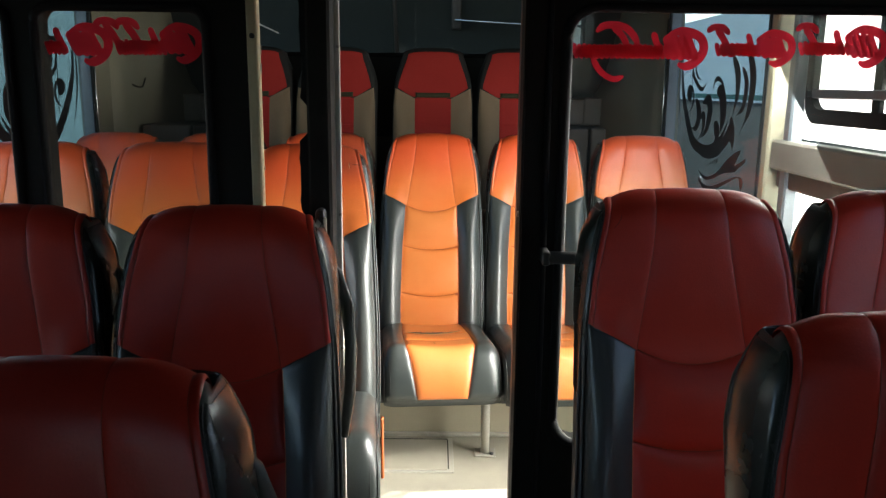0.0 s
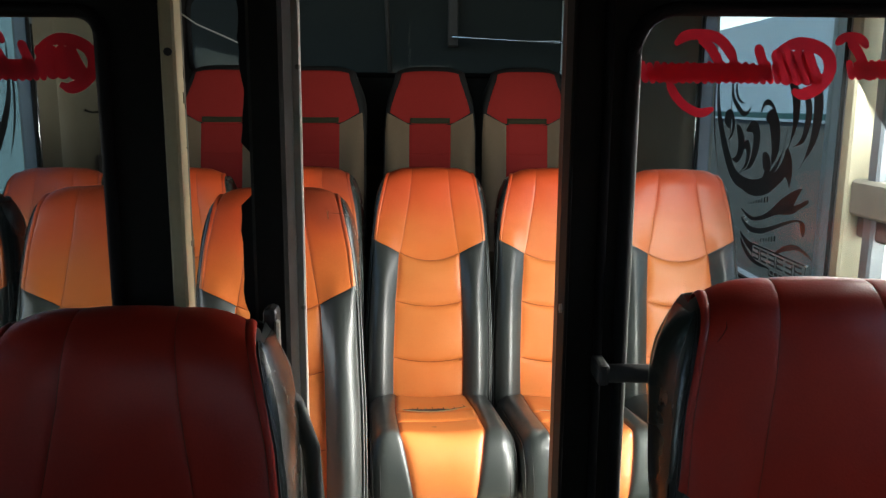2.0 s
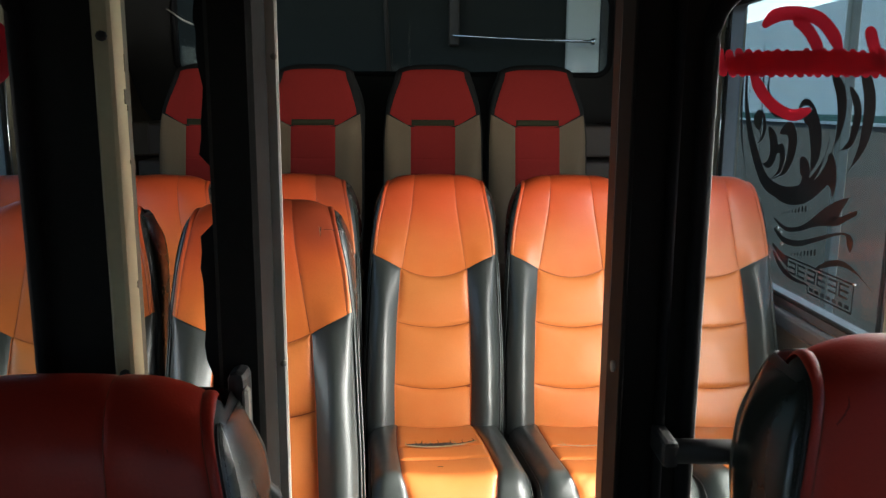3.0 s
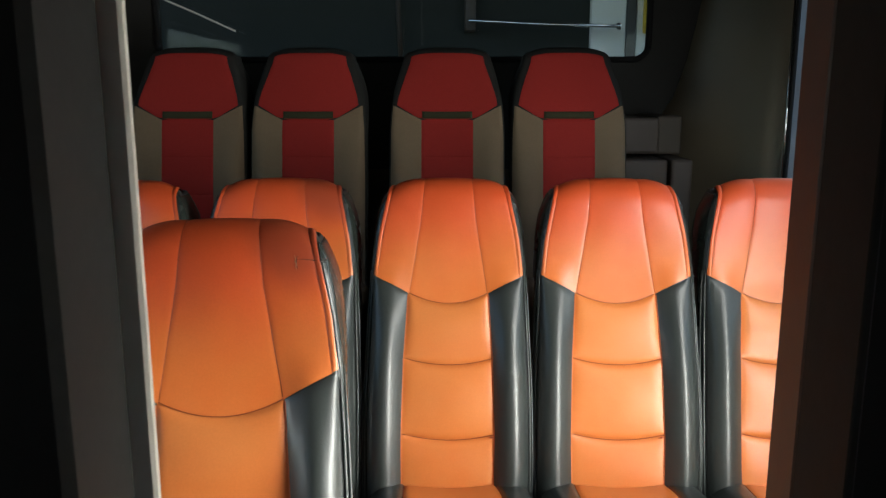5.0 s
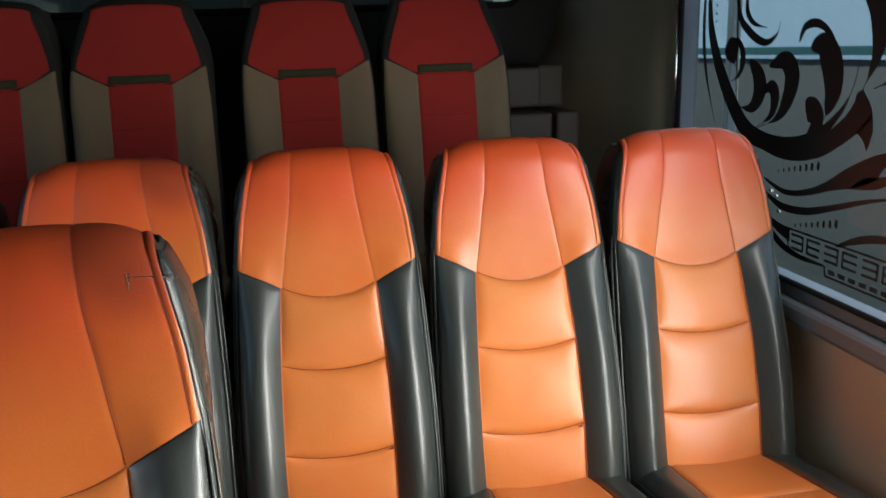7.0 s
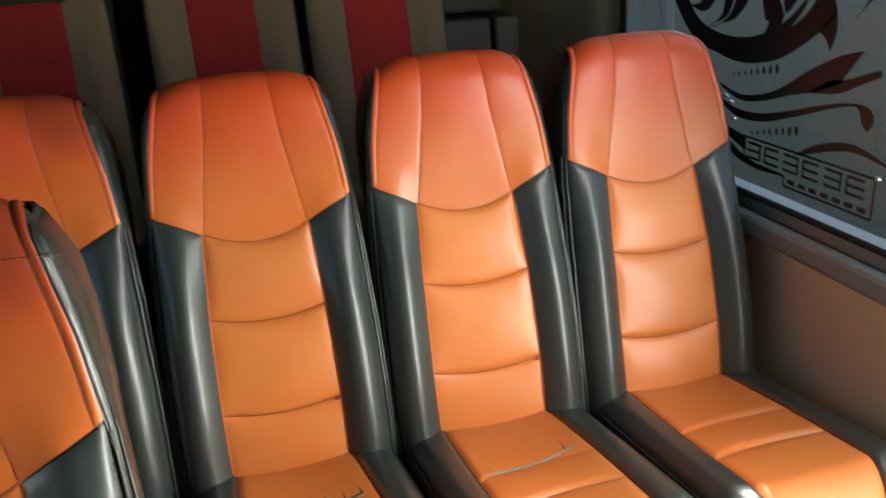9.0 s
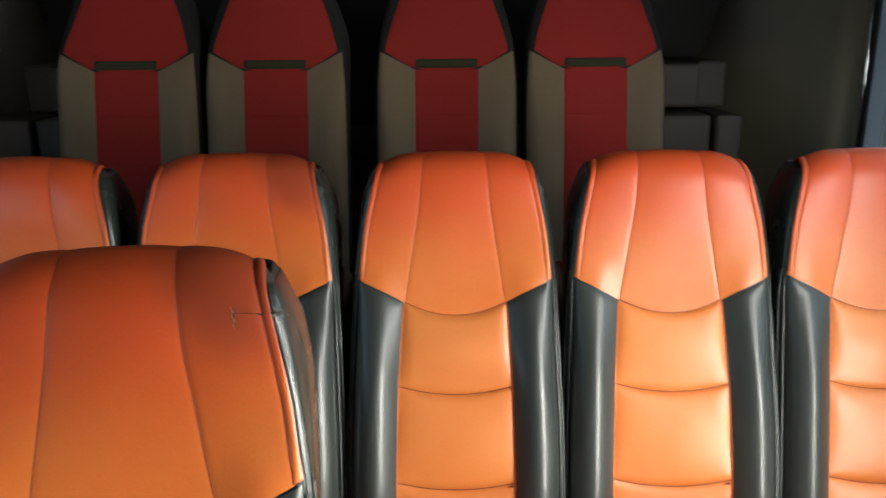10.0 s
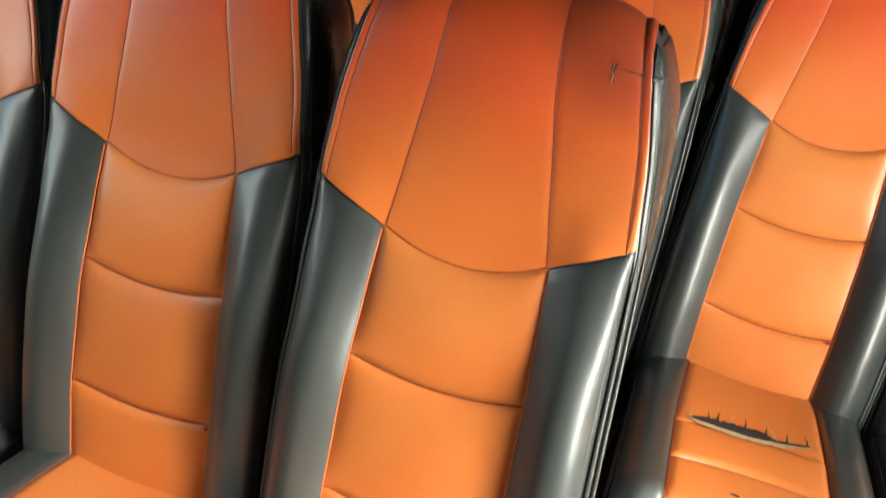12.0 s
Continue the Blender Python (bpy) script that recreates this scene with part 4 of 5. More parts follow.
# ---- side windows with their sticker pattern ----
def ribbon(name, spine, widths, place, mat, parent, out):
    """A flat tapered stroke along a run of points in the window's plane."""
    verts, n = [], len(spine)
    for k, (u, v) in enumerate(spine):
        a, b = spine[max(0, k - 1)], spine[min(n - 1, k + 1)]
        du, dv = b[0] - a[0], b[1] - a[1]
        m = math.hypot(du, dv) or 1.0
        w = widths(k / (n - 1)) / 2
        verts += [place(u - dv / m * w, v + du / m * w, out), place(u + dv / m * w, v - du / m * w, out)]
    return part(name, mesh_of(name, verts, [(2 * k, 2 * k + 1, 2 * k + 3, 2 * k + 2) for k in range(n - 1)], False), mat, parent)


def spiral(cu, cv, r0, r1, a0, sweep, steps=30):
    out = []
    for k in range(steps + 1):
        t = k / steps
        r, a = r0 + (r1 - r0) * t, radians(a0 + sweep * t)
        out.append((cu + r * math.cos(a), cv + r * math.sin(a)))
    return out


def sweep_line(u0, v0, u1, v1, bow, wave=0.0, steps=30):
    return [(u0 + (u1 - u0) * k / steps, v0 + (v1 - v0) * k / steps + bow * math.sin(math.pi * k / steps) + wave * math.sin(2 * math.pi * k / steps)) for k in range(steps + 1)]


def smooth_run(pts, steps=7):
    """A soft curve through a few points."""
    out, n = [], len(pts)
    for i in range(n - 1):
        p0, p1, p2, p3 = pts[max(0, i - 1)], pts[i], pts[i + 1], pts[min(n - 1, i + 2)]
        for k in range(steps):
            t = k / steps
            out.append(tuple(0.5 * (2 * b + (c - a) * t + (2 * a - 5 * b + 4 * c - d) * t * t + (3 * b - a - 3 * c + d) * t ** 3) for a, b, c, d in zip(p0, p1, p2, p3)))
    return out + [pts[-1]]


def blade(w):
    return lambda t: 0.002 + w * max(0.0, math.sin(math.pi * min(1.0, t * 1.15))) ** 0.8 * (1 - 0.35 * t)


def flame(name, upper, lower, place, mat, parent, out):
    """A flat flame-shaped sticker between two soft edges."""
    a, b = smooth_run(upper), smooth_run(lower)
    verts, n = [place(u, v, out) for u, v in a] + [place(u, v, out) for u, v in b], len(a)
    return part(name, mesh_of(name, verts, [(k, k + 1, n + k + 1, n + k) for k in range(n - 1)], False), mat, parent)


def pattern(window, place, shift, upper):
    """The black scroll sticker: eyes, hooks, a great arc, waves, dot rows and a plain emblem; u runs forwards from the rear edge."""
    S = lambda spine, w: ribbon("decal_scroll", [(u + shift, v) for u, v in spine], w, place, DECAL, window, 0.004)
    for run, w in (([(0.113, 1.46), (0.117, 1.309), (0.142, 1.224), (0.193, 1.140), (0.257, 1.065), (0.326, 1.010), (0.424, 0.988), (0.527, 0.995), (0.616, 1.029), (0.679, 1.081), (0.711, 1.135), (0.722, 1.187)], 0.040), \
            ([(0.091, 1.42), (0.088, 1.253), (0.112, 1.137), (0.169, 1.012)], 0.013), ([(0.226, 1.236), (0.239, 1.201), (0.256, 1.164)], 0.060), \
            ([(0.260, 1.236), (0.285, 1.207), (0.292, 1.175), (0.273, 1.142), (0.228, 1.121)], 0.018), ([(0.322, 1.183), (0.364, 1.145), (0.373, 1.104), (0.338, 1.065), (0.261, 1.068)], 0.046), \
            ([(0.409, 1.167), (0.468, 1.181), (0.501, 1.150), (0.490, 1.096), (0.452, 1.048), (0.373, 1.019)], 0.046), ([(0.385, 1.105), (0.424, 1.120), (0.440, 1.093), (0.425, 1.051), (0.368, 1.021)], 0.030), \
            ([(0.561, 1.208), (0.603, 1.214), (0.636, 1.177), (0.647, 1.123), (0.634, 1.077), (0.623, 1.057)], 0.058), ([(0.519, 1.221), (0.538, 1.254), (0.582, 1.259), (0.629, 1.234), (0.651, 1.203)], 0.015), \
            ([(0.558, 1.098), (0.588, 1.074), (0.598, 1.042), (0.547, 1.002)], 0.048), ([(0.240, 1.46), (0.262, 1.302), (0.314, 1.249), (0.383, 1.222), (0.430, 1.239), (0.443, 1.270)], 0.017), \
            ([(0.300, 1.347), (0.299, 1.301), (0.332, 1.268), (0.392, 1.256)], 0.013), \
            ([(0.70, 1.34), (0.76, 1.28), (0.77, 1.20), (0.735, 1.12)], 0.040), ([(0.80, 1.30), (0.85, 1.24), (0.83, 1.16), (0.77, 1.13)], 0.030), ([(0.84, 1.36), (0.90, 1.27), (0.89, 1.16), (0.82, 1.07)], 0.045)):
        S(smooth_run(run), blade(1.35 * w))
    S(sweep_line(0.25, 1.42, 0.27, 1.05, 0.0, 0.0), blade(0.007))
    for k in range(4):
        S([(0.150, 1.345 - 0.021 * k), (0.151, 1.338 - 0.021 * k)], lambda t: 0.008)
    for upper_edge, lower_edge in (
            ([(0.368, 0.989), (0.446, 0.985), (0.523, 0.995), (0.595, 1.006), (0.649, 1.039), (0.691, 1.069), (0.717, 1.1), (0.722, 1.118), (0.74, 1.127)],
             [(0.374, 0.975), (0.46, 0.958), (0.538, 0.958), (0.618, 0.975), (0.68, 1.005), (0.725, 1.033), (0.749, 1.051), (0.772, 1.083), (0.74, 1.127)]),
            ([(0.731, 1.04), (0.752, 1.026), (0.765, 1.005)],
             [(0.772, 1.083), (0.778, 1.045), (0.765, 1.005)]),
            ([(0.538, 0.998), (0.57, 1.016), (0.583, 1.042), (0.578, 1.072), (0.571, 1.101)],
             [(0.585, 1.002), (0.612, 1.026), (0.619, 1.057), (0.602, 1.086), (0.571, 1.101)]),
            ([(0.419, 0.904), (0.5, 0.888), (0.575, 0.898), (0.643, 0.924), (0.712, 0.965), (0.776, 0.995), (0.814, 1.008), (0.851, 1.016)],
             [(0.42, 0.898), (0.502, 0.875), (0.587, 0.886), (0.663, 0.909), (0.734, 0.927), (0.797, 0.951), (0.814, 0.972), (0.851, 1.016)]),
            ([(0.769, 0.954), (0.812, 0.961), (0.856, 0.976), (0.894, 0.989)],
             [(0.717, 0.922), (0.799, 0.934), (0.844, 0.954), (0.896, 0.977)]),
            ([(0.422, 0.874), (0.492, 0.855), (0.579, 0.858), (0.667, 0.879), (0.745, 0.902), (0.809, 0.918), (0.848, 0.923), (0.878, 0.919), (0.891, 0.9), (0.879, 0.876)],
             [(0.423, 0.865), (0.494, 0.837), (0.591, 0.842), (0.686, 0.87), (0.763, 0.896), (0.81, 0.911), (0.841, 0.917), (0.854, 0.912), (0.862, 0.891), (0.879, 0.876)]),
            ([(0.421, 0.826), (0.473, 0.809), (0.536, 0.798)],
             [(0.422, 0.815), (0.482, 0.784), (0.538, 0.768)])):
        flame("decal_flame", [(u + shift, v) for u, v in upper_edge], [(u + shift, v) for u, v in lower_edge], place, DECAL, window, 0.0044)
    for run, w in (([(0.70, 0.795), (0.745, 0.815), (0.795, 0.832), (0.853, 0.841), (0.924, 0.829), (0.993, 0.803)], 0.018),
                   ([(0.43, 0.803), (0.447, 0.785), (0.512, 0.753), (0.596, 0.740), (0.675, 0.742)], 0.020)):
        S(smooth_run(run), blade(w))
    for v0, dv, u0, gap in ((0.926, 0.031, 0.474, 0.0208), (0.811, 0.032, 0.554, 0.0201)):
        for k in range(8):
            r = 0.0030 + 0.0006 * k
            ribbon("decal_dot", [(u0 + shift + gap * k, v0 + dv * k / 7 + r * 1.3 * (j / 4 - 1)) for j in range(9)], lambda t, r=r: 1.5 * r * math.sin(math.pi * (0.12 + 0.76 * t)) ** 0.5, place, DECAL, window, 0.004)
    if upper:
        S(spiral(0.30, 1.47, 0.10, 0.05, 200, 220), blade(0.03))
        S(spiral(0.55, 1.50, 0.14, 0.06, 150, -240), blade(0.03))
    # The emblem: an outlined band with plain blocks.
    u0, u1, v0, v1 = 0.517 + shift, 0.912 + shift, 0.722, 0.799
    for a, b in (((u0, v1), (u1, v1)), ((u1, v1), (u1, v0)), ((u1, v0), (u0 + 0.155, v0)), ((u0 + 0.155, v0), (u0 + 0.150, v0 + 0.021)), ((u0 + 0.150, v0 + 0.021), (u0 + 0.022, v0 + 0.024)), ((u0 + 0.022, v0 + 0.024), (u0, v1))):
        ribbon("decal_bar", [a, b], lambda t: 0.005, place, DECAL, window, 0.004)
    for k in range(6):
        u = u0 + 0.026 + 0.0605 * k
        for dv in (0.034, 0.050, 0.066):
            ribbon("decal_bar", [(u, v0 + dv), (u + 0.044, v0 + dv)], lambda t: 0.006, place, GREY_DECAL, window, 0.004)
        ribbon("decal_bar", [(u + (0.0 if k % 2 else 0.044), v0 + 0.032), (u + (0.0 if k % 2 else 0.044), v0 + 0.068)], lambda t: 0.006, place, GREY_DECAL, window, 0.004)
    for k in range(7):
        ribbon("decal_bar", [(u0 + 0.165 + 0.0325 * k, v0 + 0.012), (u0 + 0.187 + 0.0325 * k, v0 + 0.012)], lambda t: 0.010, place, GREY_DECAL, window, 0.004)


def side_window(name, x, out, y0, y1, z0, z1, label, shift, upper):
    """A window set in the side wall: trim with rounded corners, chrome edge, sill, tinted pane and its stickers."""
    window = tagged(new(name), label, "window", kind="structure")
    face = x + out * 0.55
    sgn = 1 if out > 0 else -1
    inner = rounded(y0 + 0.012, z0 + 0.03, y1 - 0.035, z1 - 0.03, 0.03, 7)
    place = lambda u, v, d: Vector((x - sgn * 0.012 + sgn * d, u, v))
    part("window_frame", plate_with_hole(square_loop(y0, z0, y1, z1, inner), inner, place, 0.05), TRIM_DARK, window, "dark blue-grey window surround")
    part("gasket", tube([(x - sgn * 0.012, u, v) for u, v in inner], 0.007, 8, True), RUBBER, window, "black rubber gasket")
    part("edge_strip", tube([(x - sgn * 0.018, y1 - 0.03, z0 + 0.10), (x - sgn * 0.018, y1 - 0.026, (z0 + z1) / 2), (x - sgn * 0.018, y1 - 0.022, z1 - 0.1)], 0.0045, 8), CHROME, window, "bright metal edge strip")
    part("window_sill", box(min(x - sgn * 0.035, x), y0, z0 - 0.055, max(x - sgn * 0.035, x), y1, z0 - 0.004, 0.012, 2), TRIM_DARK, window, "dark window sill ledge")
    pane = part("pane", box(min(face, face + sgn * 0.004), y0 + 0.02, z0 + 0.015, max(face, face + sgn * 0.004), y1 - 0.02, z1 - 0.015, 0), TINTED, window, "tinted dusty glass pane")
    pane.visible_shadow = False
    pattern(window, lambda u, v, d: Vector((face - sgn * d, y1 - u, v)), shift, upper)
    for k, (dy, z) in enumerate(((0.475, 0.865), (0.455, 0.875), (0.49, 0.83), (0.92, 0.80))):
        part("clip", tube([(face - sgn * 0.004, y1 - dy - 0.004, z), (face - sgn * 0.010, y1 - dy + 0.003, z + 0.003)], 0.004, 7), CHROME, window, "small chrome clip")
    return window


side_window("window_1", XR, 0.06, *RIGHT_WINDOW, "side window with tinted glass and black scroll stickers", 0.0, False)
side_window("window_2", XL, -0.06, *LEFT_WINDOW, "long side window with tinted glass and black scroll stickers", 0.0, True)

# Unseen side windows, added because the outer front seats look lit from the sides.
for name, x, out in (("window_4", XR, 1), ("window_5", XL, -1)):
    front_window = tagged(new(name), "unseen tinted side window added to light the front seats", "window", kind="structure")
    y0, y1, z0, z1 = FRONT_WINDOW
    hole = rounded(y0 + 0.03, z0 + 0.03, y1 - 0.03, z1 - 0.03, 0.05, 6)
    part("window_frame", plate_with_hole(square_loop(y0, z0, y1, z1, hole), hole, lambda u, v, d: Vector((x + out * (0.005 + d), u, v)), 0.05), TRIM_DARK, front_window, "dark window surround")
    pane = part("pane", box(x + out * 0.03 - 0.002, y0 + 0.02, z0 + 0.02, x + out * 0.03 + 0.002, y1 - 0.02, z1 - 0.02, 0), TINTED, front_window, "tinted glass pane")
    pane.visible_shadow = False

# ---- doorway on the side: cream posts, grey rail, black-framed sash ----
door = tagged(new("door_1"), "side doorway with cream posts and a grey cross rail, open to daylight", "door", kind="structure")
part("post", box(1.145, 2.69, 0, 1.225, 2.735, ZC, 0.006), DUSTY_CREAM, door, "chipped cream door post")
part("post", box(1.17, 2.60, 0, 1.21, 2.645, 1.6, 0.006), TRIM_DARK, door, "dark grey door upright")
part("rail", box(1.155, 1.86, 0.985, 1.215, 2.69, 1.075, 0.008), GREY_RAIL, door, "scuffed grey cross rail")
part("rail", box(1.18, 1.86, 0.93, 1.21, 2.69, 0.985, 0.006), GREY_PANEL, door, "grey lower rail")
sash_in = rounded(1.90, 1.17, 2.55, 1.57, 0.05, 6)
sash = part("sash", plate_with_hole(rounded(1.862, 1.13, 2.59, 1.60, 0.07, 6), sash_in, lambda u, v, d: Vector((1.20 + d, u, v)), 0.02), BLACK_PAINT, door, "black rubber-edged sash")
part("mullion", box(1.202, 2.20, 1.16, 1.218, 2.235, 1.58, 0.003), BLACK_PAINT, door, "black sash bar")
part("rail", box(1.20, 1.87, 1.20, 1.215, 2.58, 1.225, 0.003), TRIM_DARK, door, "dark sash rail")
part("post", box(1.16, 1.84, 0, 1.22, 1.86, 1.6, 0.006), DUSTY_CREAM, door, "cream front door post")

# Translucent white panes added so the doorway shows as blown-out daylight.
for z0, z1 in ((0.04, 0.93), (1.08, 1.595)):
    pane = part("pane", box(1.224, 1.862, z0, 1.230, 2.69, z1, 0), FROSTED, door, "frosted white door glass standing in for bright daylight")

# ---- rear wall, window and moulded corners ----
inner = rounded(-1.02, 1.38, 0.905, 1.74, 0.06, 7)
rear = tagged(new("window_3"), "wide dark rear window in a black surround", "window", kind="structure")
part("window_frame", plate_with_hole(square_loop(XL, 0.95, XR, ZC, inner), inner, lambda u, v, d: Vector((u, Y1 + d, v)), 0.06), DARK_WALL, rear, "black rear window surround")
part("gasket", tube([(u, Y1, v) for u, v in inner], 0.012, 8, True), RUBBER, rear, "black rubber gasket")
pane = part("pane", box(-1.06, Y1 + 0.03, 1.34, 0.95, Y1 + 0.034, 1.78, 0), DARK_GLASS, rear, "dark tinted rear glass")
pane.visible_shadow = False
slab("wall_rear", XL - 0.06, Y1, 0, XR + 0.06, Y1 + 0.06, 0.95, GREY_PANEL, "grey rear wall panel", "wall", 0)


def rear_corner(sgn, x_wall):
    """The moulded corner beside the back row: a curved pillar cover and two stacked ledges."""
    corner = tagged(new("rear_corner_trim"), "taupe moulded corner trim with stacked grey ledges", "trim", kind="structure")
    prof = [(0.0, 3.90), (0.035, 3.92), (0.055, 3.98), (0.06, 4.10), (0.10, 4.22), (0.20, 4.34), (0.27, 4.45), (0.30, Y1)]
    levels = [(0.30, 0.70), (1.0, 0.70), (1.12, 0.68), (1.18, 0.62), (1.23, 0.50), (1.38, 0.34), (1.52, 0.24), (1.64, 0.17), (ZC, 0.12)]
    verts, faces, n = [], [], len(prof)
    for z, k in levels:
        verts += [(x_wall - sgn * d * k, y, z) for d, y in prof]
    for j in range(len(levels) - 1):
        faces += [(j * n + i, j * n + i + 1, (j + 1) * n + i + 1, (j + 1) * n + i) for i in range(n - 1)]
    part("pillar_cover", mesh_of("pillar", verts, faces), TAUPE_PANEL, corner, "taupe moulded pillar cover")
    span = lambda a, b: (min(x_wall - sgn * a, x_wall - sgn * b), max(x_wall - sgn * a, x_wall - sgn * b))
    ledges = ((0.444, 0.302, 4.20, 1.040, 1.166, GREY_PANEL, "dark grey upper ledge"), (0.462, 0.294, 4.10, PLATFORM, 1.028, GREY_PANEL, "dark grey lower ledge"),
              (0.288, 0.215 if sgn > 0 else 0.060, 4.08, PLATFORM, 1.030, GREY_PANEL, "dark grey side ledge"), (0.296, 0.205, 4.26, 1.034, 1.172, DARK_TAUPE, "dark taupe pillar foot"))
    for a, b, y, z0, z1, mat, label in ledges:
        (x0, x1) = span(a, b)
        part("ledge", box(x0, y, z0, x1, Y1, z1, 0.010, 2), mat, corner, label)
    if sgn > 0:
        return
    groove = [(x_wall - sgn * 0.064, 3.99 + 0.17 * k / 12, 1.215 - 0.012 * math.sin(math.pi * k / 12) + 0.03 * max(0, k - 9) / 3) for k in range(13)]
    part("groove", tube(groove, 0.004, 6), CRACK, corner, "dark curved moulding line")


rear_corner(1, XR)
rear_corner(-1, XL)

tagged(part("cable", tube([(-1.04, 4.57, 1.65), (-0.97, 4.565, 1.603), (-0.84, 4.56, 1.548), (-0.70, 4.56, 1.485)], 0.004, 6), PALE_PANEL), "thin pale cable slanting across the rear window", "cable")

# ---- partition across the bus ----
PY0, PY1 = 1.775, 1.828


def leaf(name, x0, x1, win, label, glass, radius=0.057):
    """A black framed leaf with a round-cornered window: frame, gasket and glass."""
    ob = tagged(new(name), label, "partition", kind="structure")
    inner = rounded(win[0], 0.507, win[1], win[2], radius, 7)
    part("frame", plate_with_hole(square_loop(x0, 0.0, x1, ZC, inner), inner, lambda u, v, d: Vector((u, PY0 + d, v)), PY1 - PY0), BLACK_PAINT, ob, "black painted steel frame")
    part("gasket", tube([(u, PY0 - 0.002, v) for u, v in inner], 0.009, 8, True), RUBBER, ob, "black rubber gasket")
    if glass is CLEAR:
        part("gasket_lip", tube([(u + (0.010 if u < (win[0] + win[1]) / 2 else -0.010), PY0 + 0.006, v) for u, v in inner], 0.0028, 6, True), GREY_RUBBER, ob, "worn grey gasket lip")
    pane = part("pane", box(win[0] - 0.01, 1.798, 0.497, win[1] + 0.01, 1.802, win[2] + 0.01, 0), glass, ob, "clear partition glass" if glass is CLEAR else "smoked partition glass")
    pane.visible_shadow = False
    return ob


right_leaf = leaf("partition_1", 0.298, XR, (0.374, 1.085, 1.368), "black framed glass partition with mirrored red script", CLEAR)
part("edge_face", box(0.2932, PY0 - 0.03, 0, 0.298, 1.796, ZC, 0.001), BLACK_PAINT, right_leaf, "black edge face")
part("edge_strip", box(0.293, 1.797, 0, 0.298, PY1, ZC, 0.001), BROWN_EDGE, right_leaf, "brown worn edge strip")
part("seal", tube([(0.345, PY0 - 0.004, 0.3), (0.344, PY0 - 0.004, 1.0), (0.342, PY0 - 0.004, ZC)], 0.006, 8), RUBBER, right_leaf, "black rubber seal bead")
part("screw", tube([(0.294, 1.765, 0.985), (0.290, 1.765, 0.985)], 0.006, 8), STEEL, right_leaf, "small steel screw")
bar = part("grab_bar", tube([(0.345, 1.735, 0.906), (0.40, 1.733, 0.906), (0.66, 1.733, 0.906)], 0.0125, 12), DARK_STEEL, right_leaf, "dark steel grab bar")
part("bracket", box(0.336, 1.722, 0.892, 0.352, PY0, 0.920, 0.005, 2), DARK_STEEL, bar, "bar end bracket")
part("bracket", box(0.655, 1.718, 0.886, 0.681, PY0, 0.928, 0.006, 2), DARK_STEEL, bar, "bar end bracket")

left_leaf = leaf("partition_2", -0.632, -0.216, (-0.606, -0.291, 1.360), "black framed glass partition with mirrored red script", SMOKED, 0.03)
side_leaf = leaf("partition_3", XL, -0.632, (-1.20, -0.657, 1.360), "black framed glass partition beside the side wall", SMOKED, 0.03)
strip_post = tagged(new("door_post"), "cream painted door post with chipped edges", "door post", kind="structure")
part("strip", box(-0.214, 1.757, 0, -0.195, 1.789, ZC, 0.003), CREAM, strip_post, "chipped cream strip")
part("backing", box(-0.214, 1.790, 0, -0.201, 1.815, ZC, 0.002), OLIVE_PAINT, strip_post, "dark olive post face")
chips = random.Random(5)
for k in range(16):
    z, h = chips.uniform(0.5, 1.7), chips.uniform(0.004, 0.018)
    part("chip", box(-0.1958, 1.789 - chips.uniform(0.003, 0.010), z, -0.1942, 1.7898, z + h, 0), OLIVE_PAINT, strip_post, "chipped spot of paint")
for z in (0.62, 0.98, 1.31, 1.6):
    part("screw", tube([(-0.203, 1.758, z), (-0.203, 1.753, z)], 0.005, 8), DARK_STEEL, strip_post)
door_leaf = tagged(new("door_2"), "black sliding door edge with torn rubber seal and white trim", "door", kind="structure")
part("stile", box(-0.104, 1.735, 0, -0.060, 1.806, ZC, 0.005), BLACK_PAINT, door_leaf, "black door stile")
part("trim", box(-0.070, 1.806, 0, -0.050, 1.814, ZC, 0.002), WHITE_TRIM, door_leaf, "white edge trim")
for z in (0.70, 0.975, 1.295, 1.62):
    part("screw", tube([(-0.053, 1.807, z), (-0.053, 1.803, z)], 0.0035, 8), STEEL, door_leaf)
rng = random.Random(11)
zs = [ZC * k / 120 for k in range(121)]
edge, w = [], 0.012
for z in zs:
    w += rng.uniform(-0.0035, 0.0035)
    w = max(0.004, min(0.020, w)) if not 0.98 < z < 1.12 else max(0.018, w)
    edge.append(w if not 1.13 < z < 1.19 else 0.002)
verts = [(-0.104 - (e if s else -0.004), y, z) for z, e in zip(zs, edge) for s in (0, 1) for y in (1.762, 1.778)]
part("torn_seal", mesh_of("seal", verts, [f for k in range(120) for f in ((4 * k + 2, 4 * k + 6, 4 * k + 7, 4 * k + 3), (4 * k, 4 * k + 4, 4 * k + 6, 4 * k + 2), (4 * k + 1, 4 * k + 3, 4 * k + 7, 4 * k + 5))], False), RUBBER, door_leaf, "torn black rubber door seal")
latch = part("handle", box(-0.088, 1.700, 0.80, -0.070, 1.735, 1.00, 0.008, 2), DARK_STEEL, door_leaf, "dark upright door handle")
part("cap", box(-0.073, 1.697, 0.85, -0.067, 1.712, 0.985, 0.003), STEEL, latch, "worn metal handle edge")


# Mirrored red cursive lettering on the glass: plain coils and hooks, not legible letters.
layer = [0]


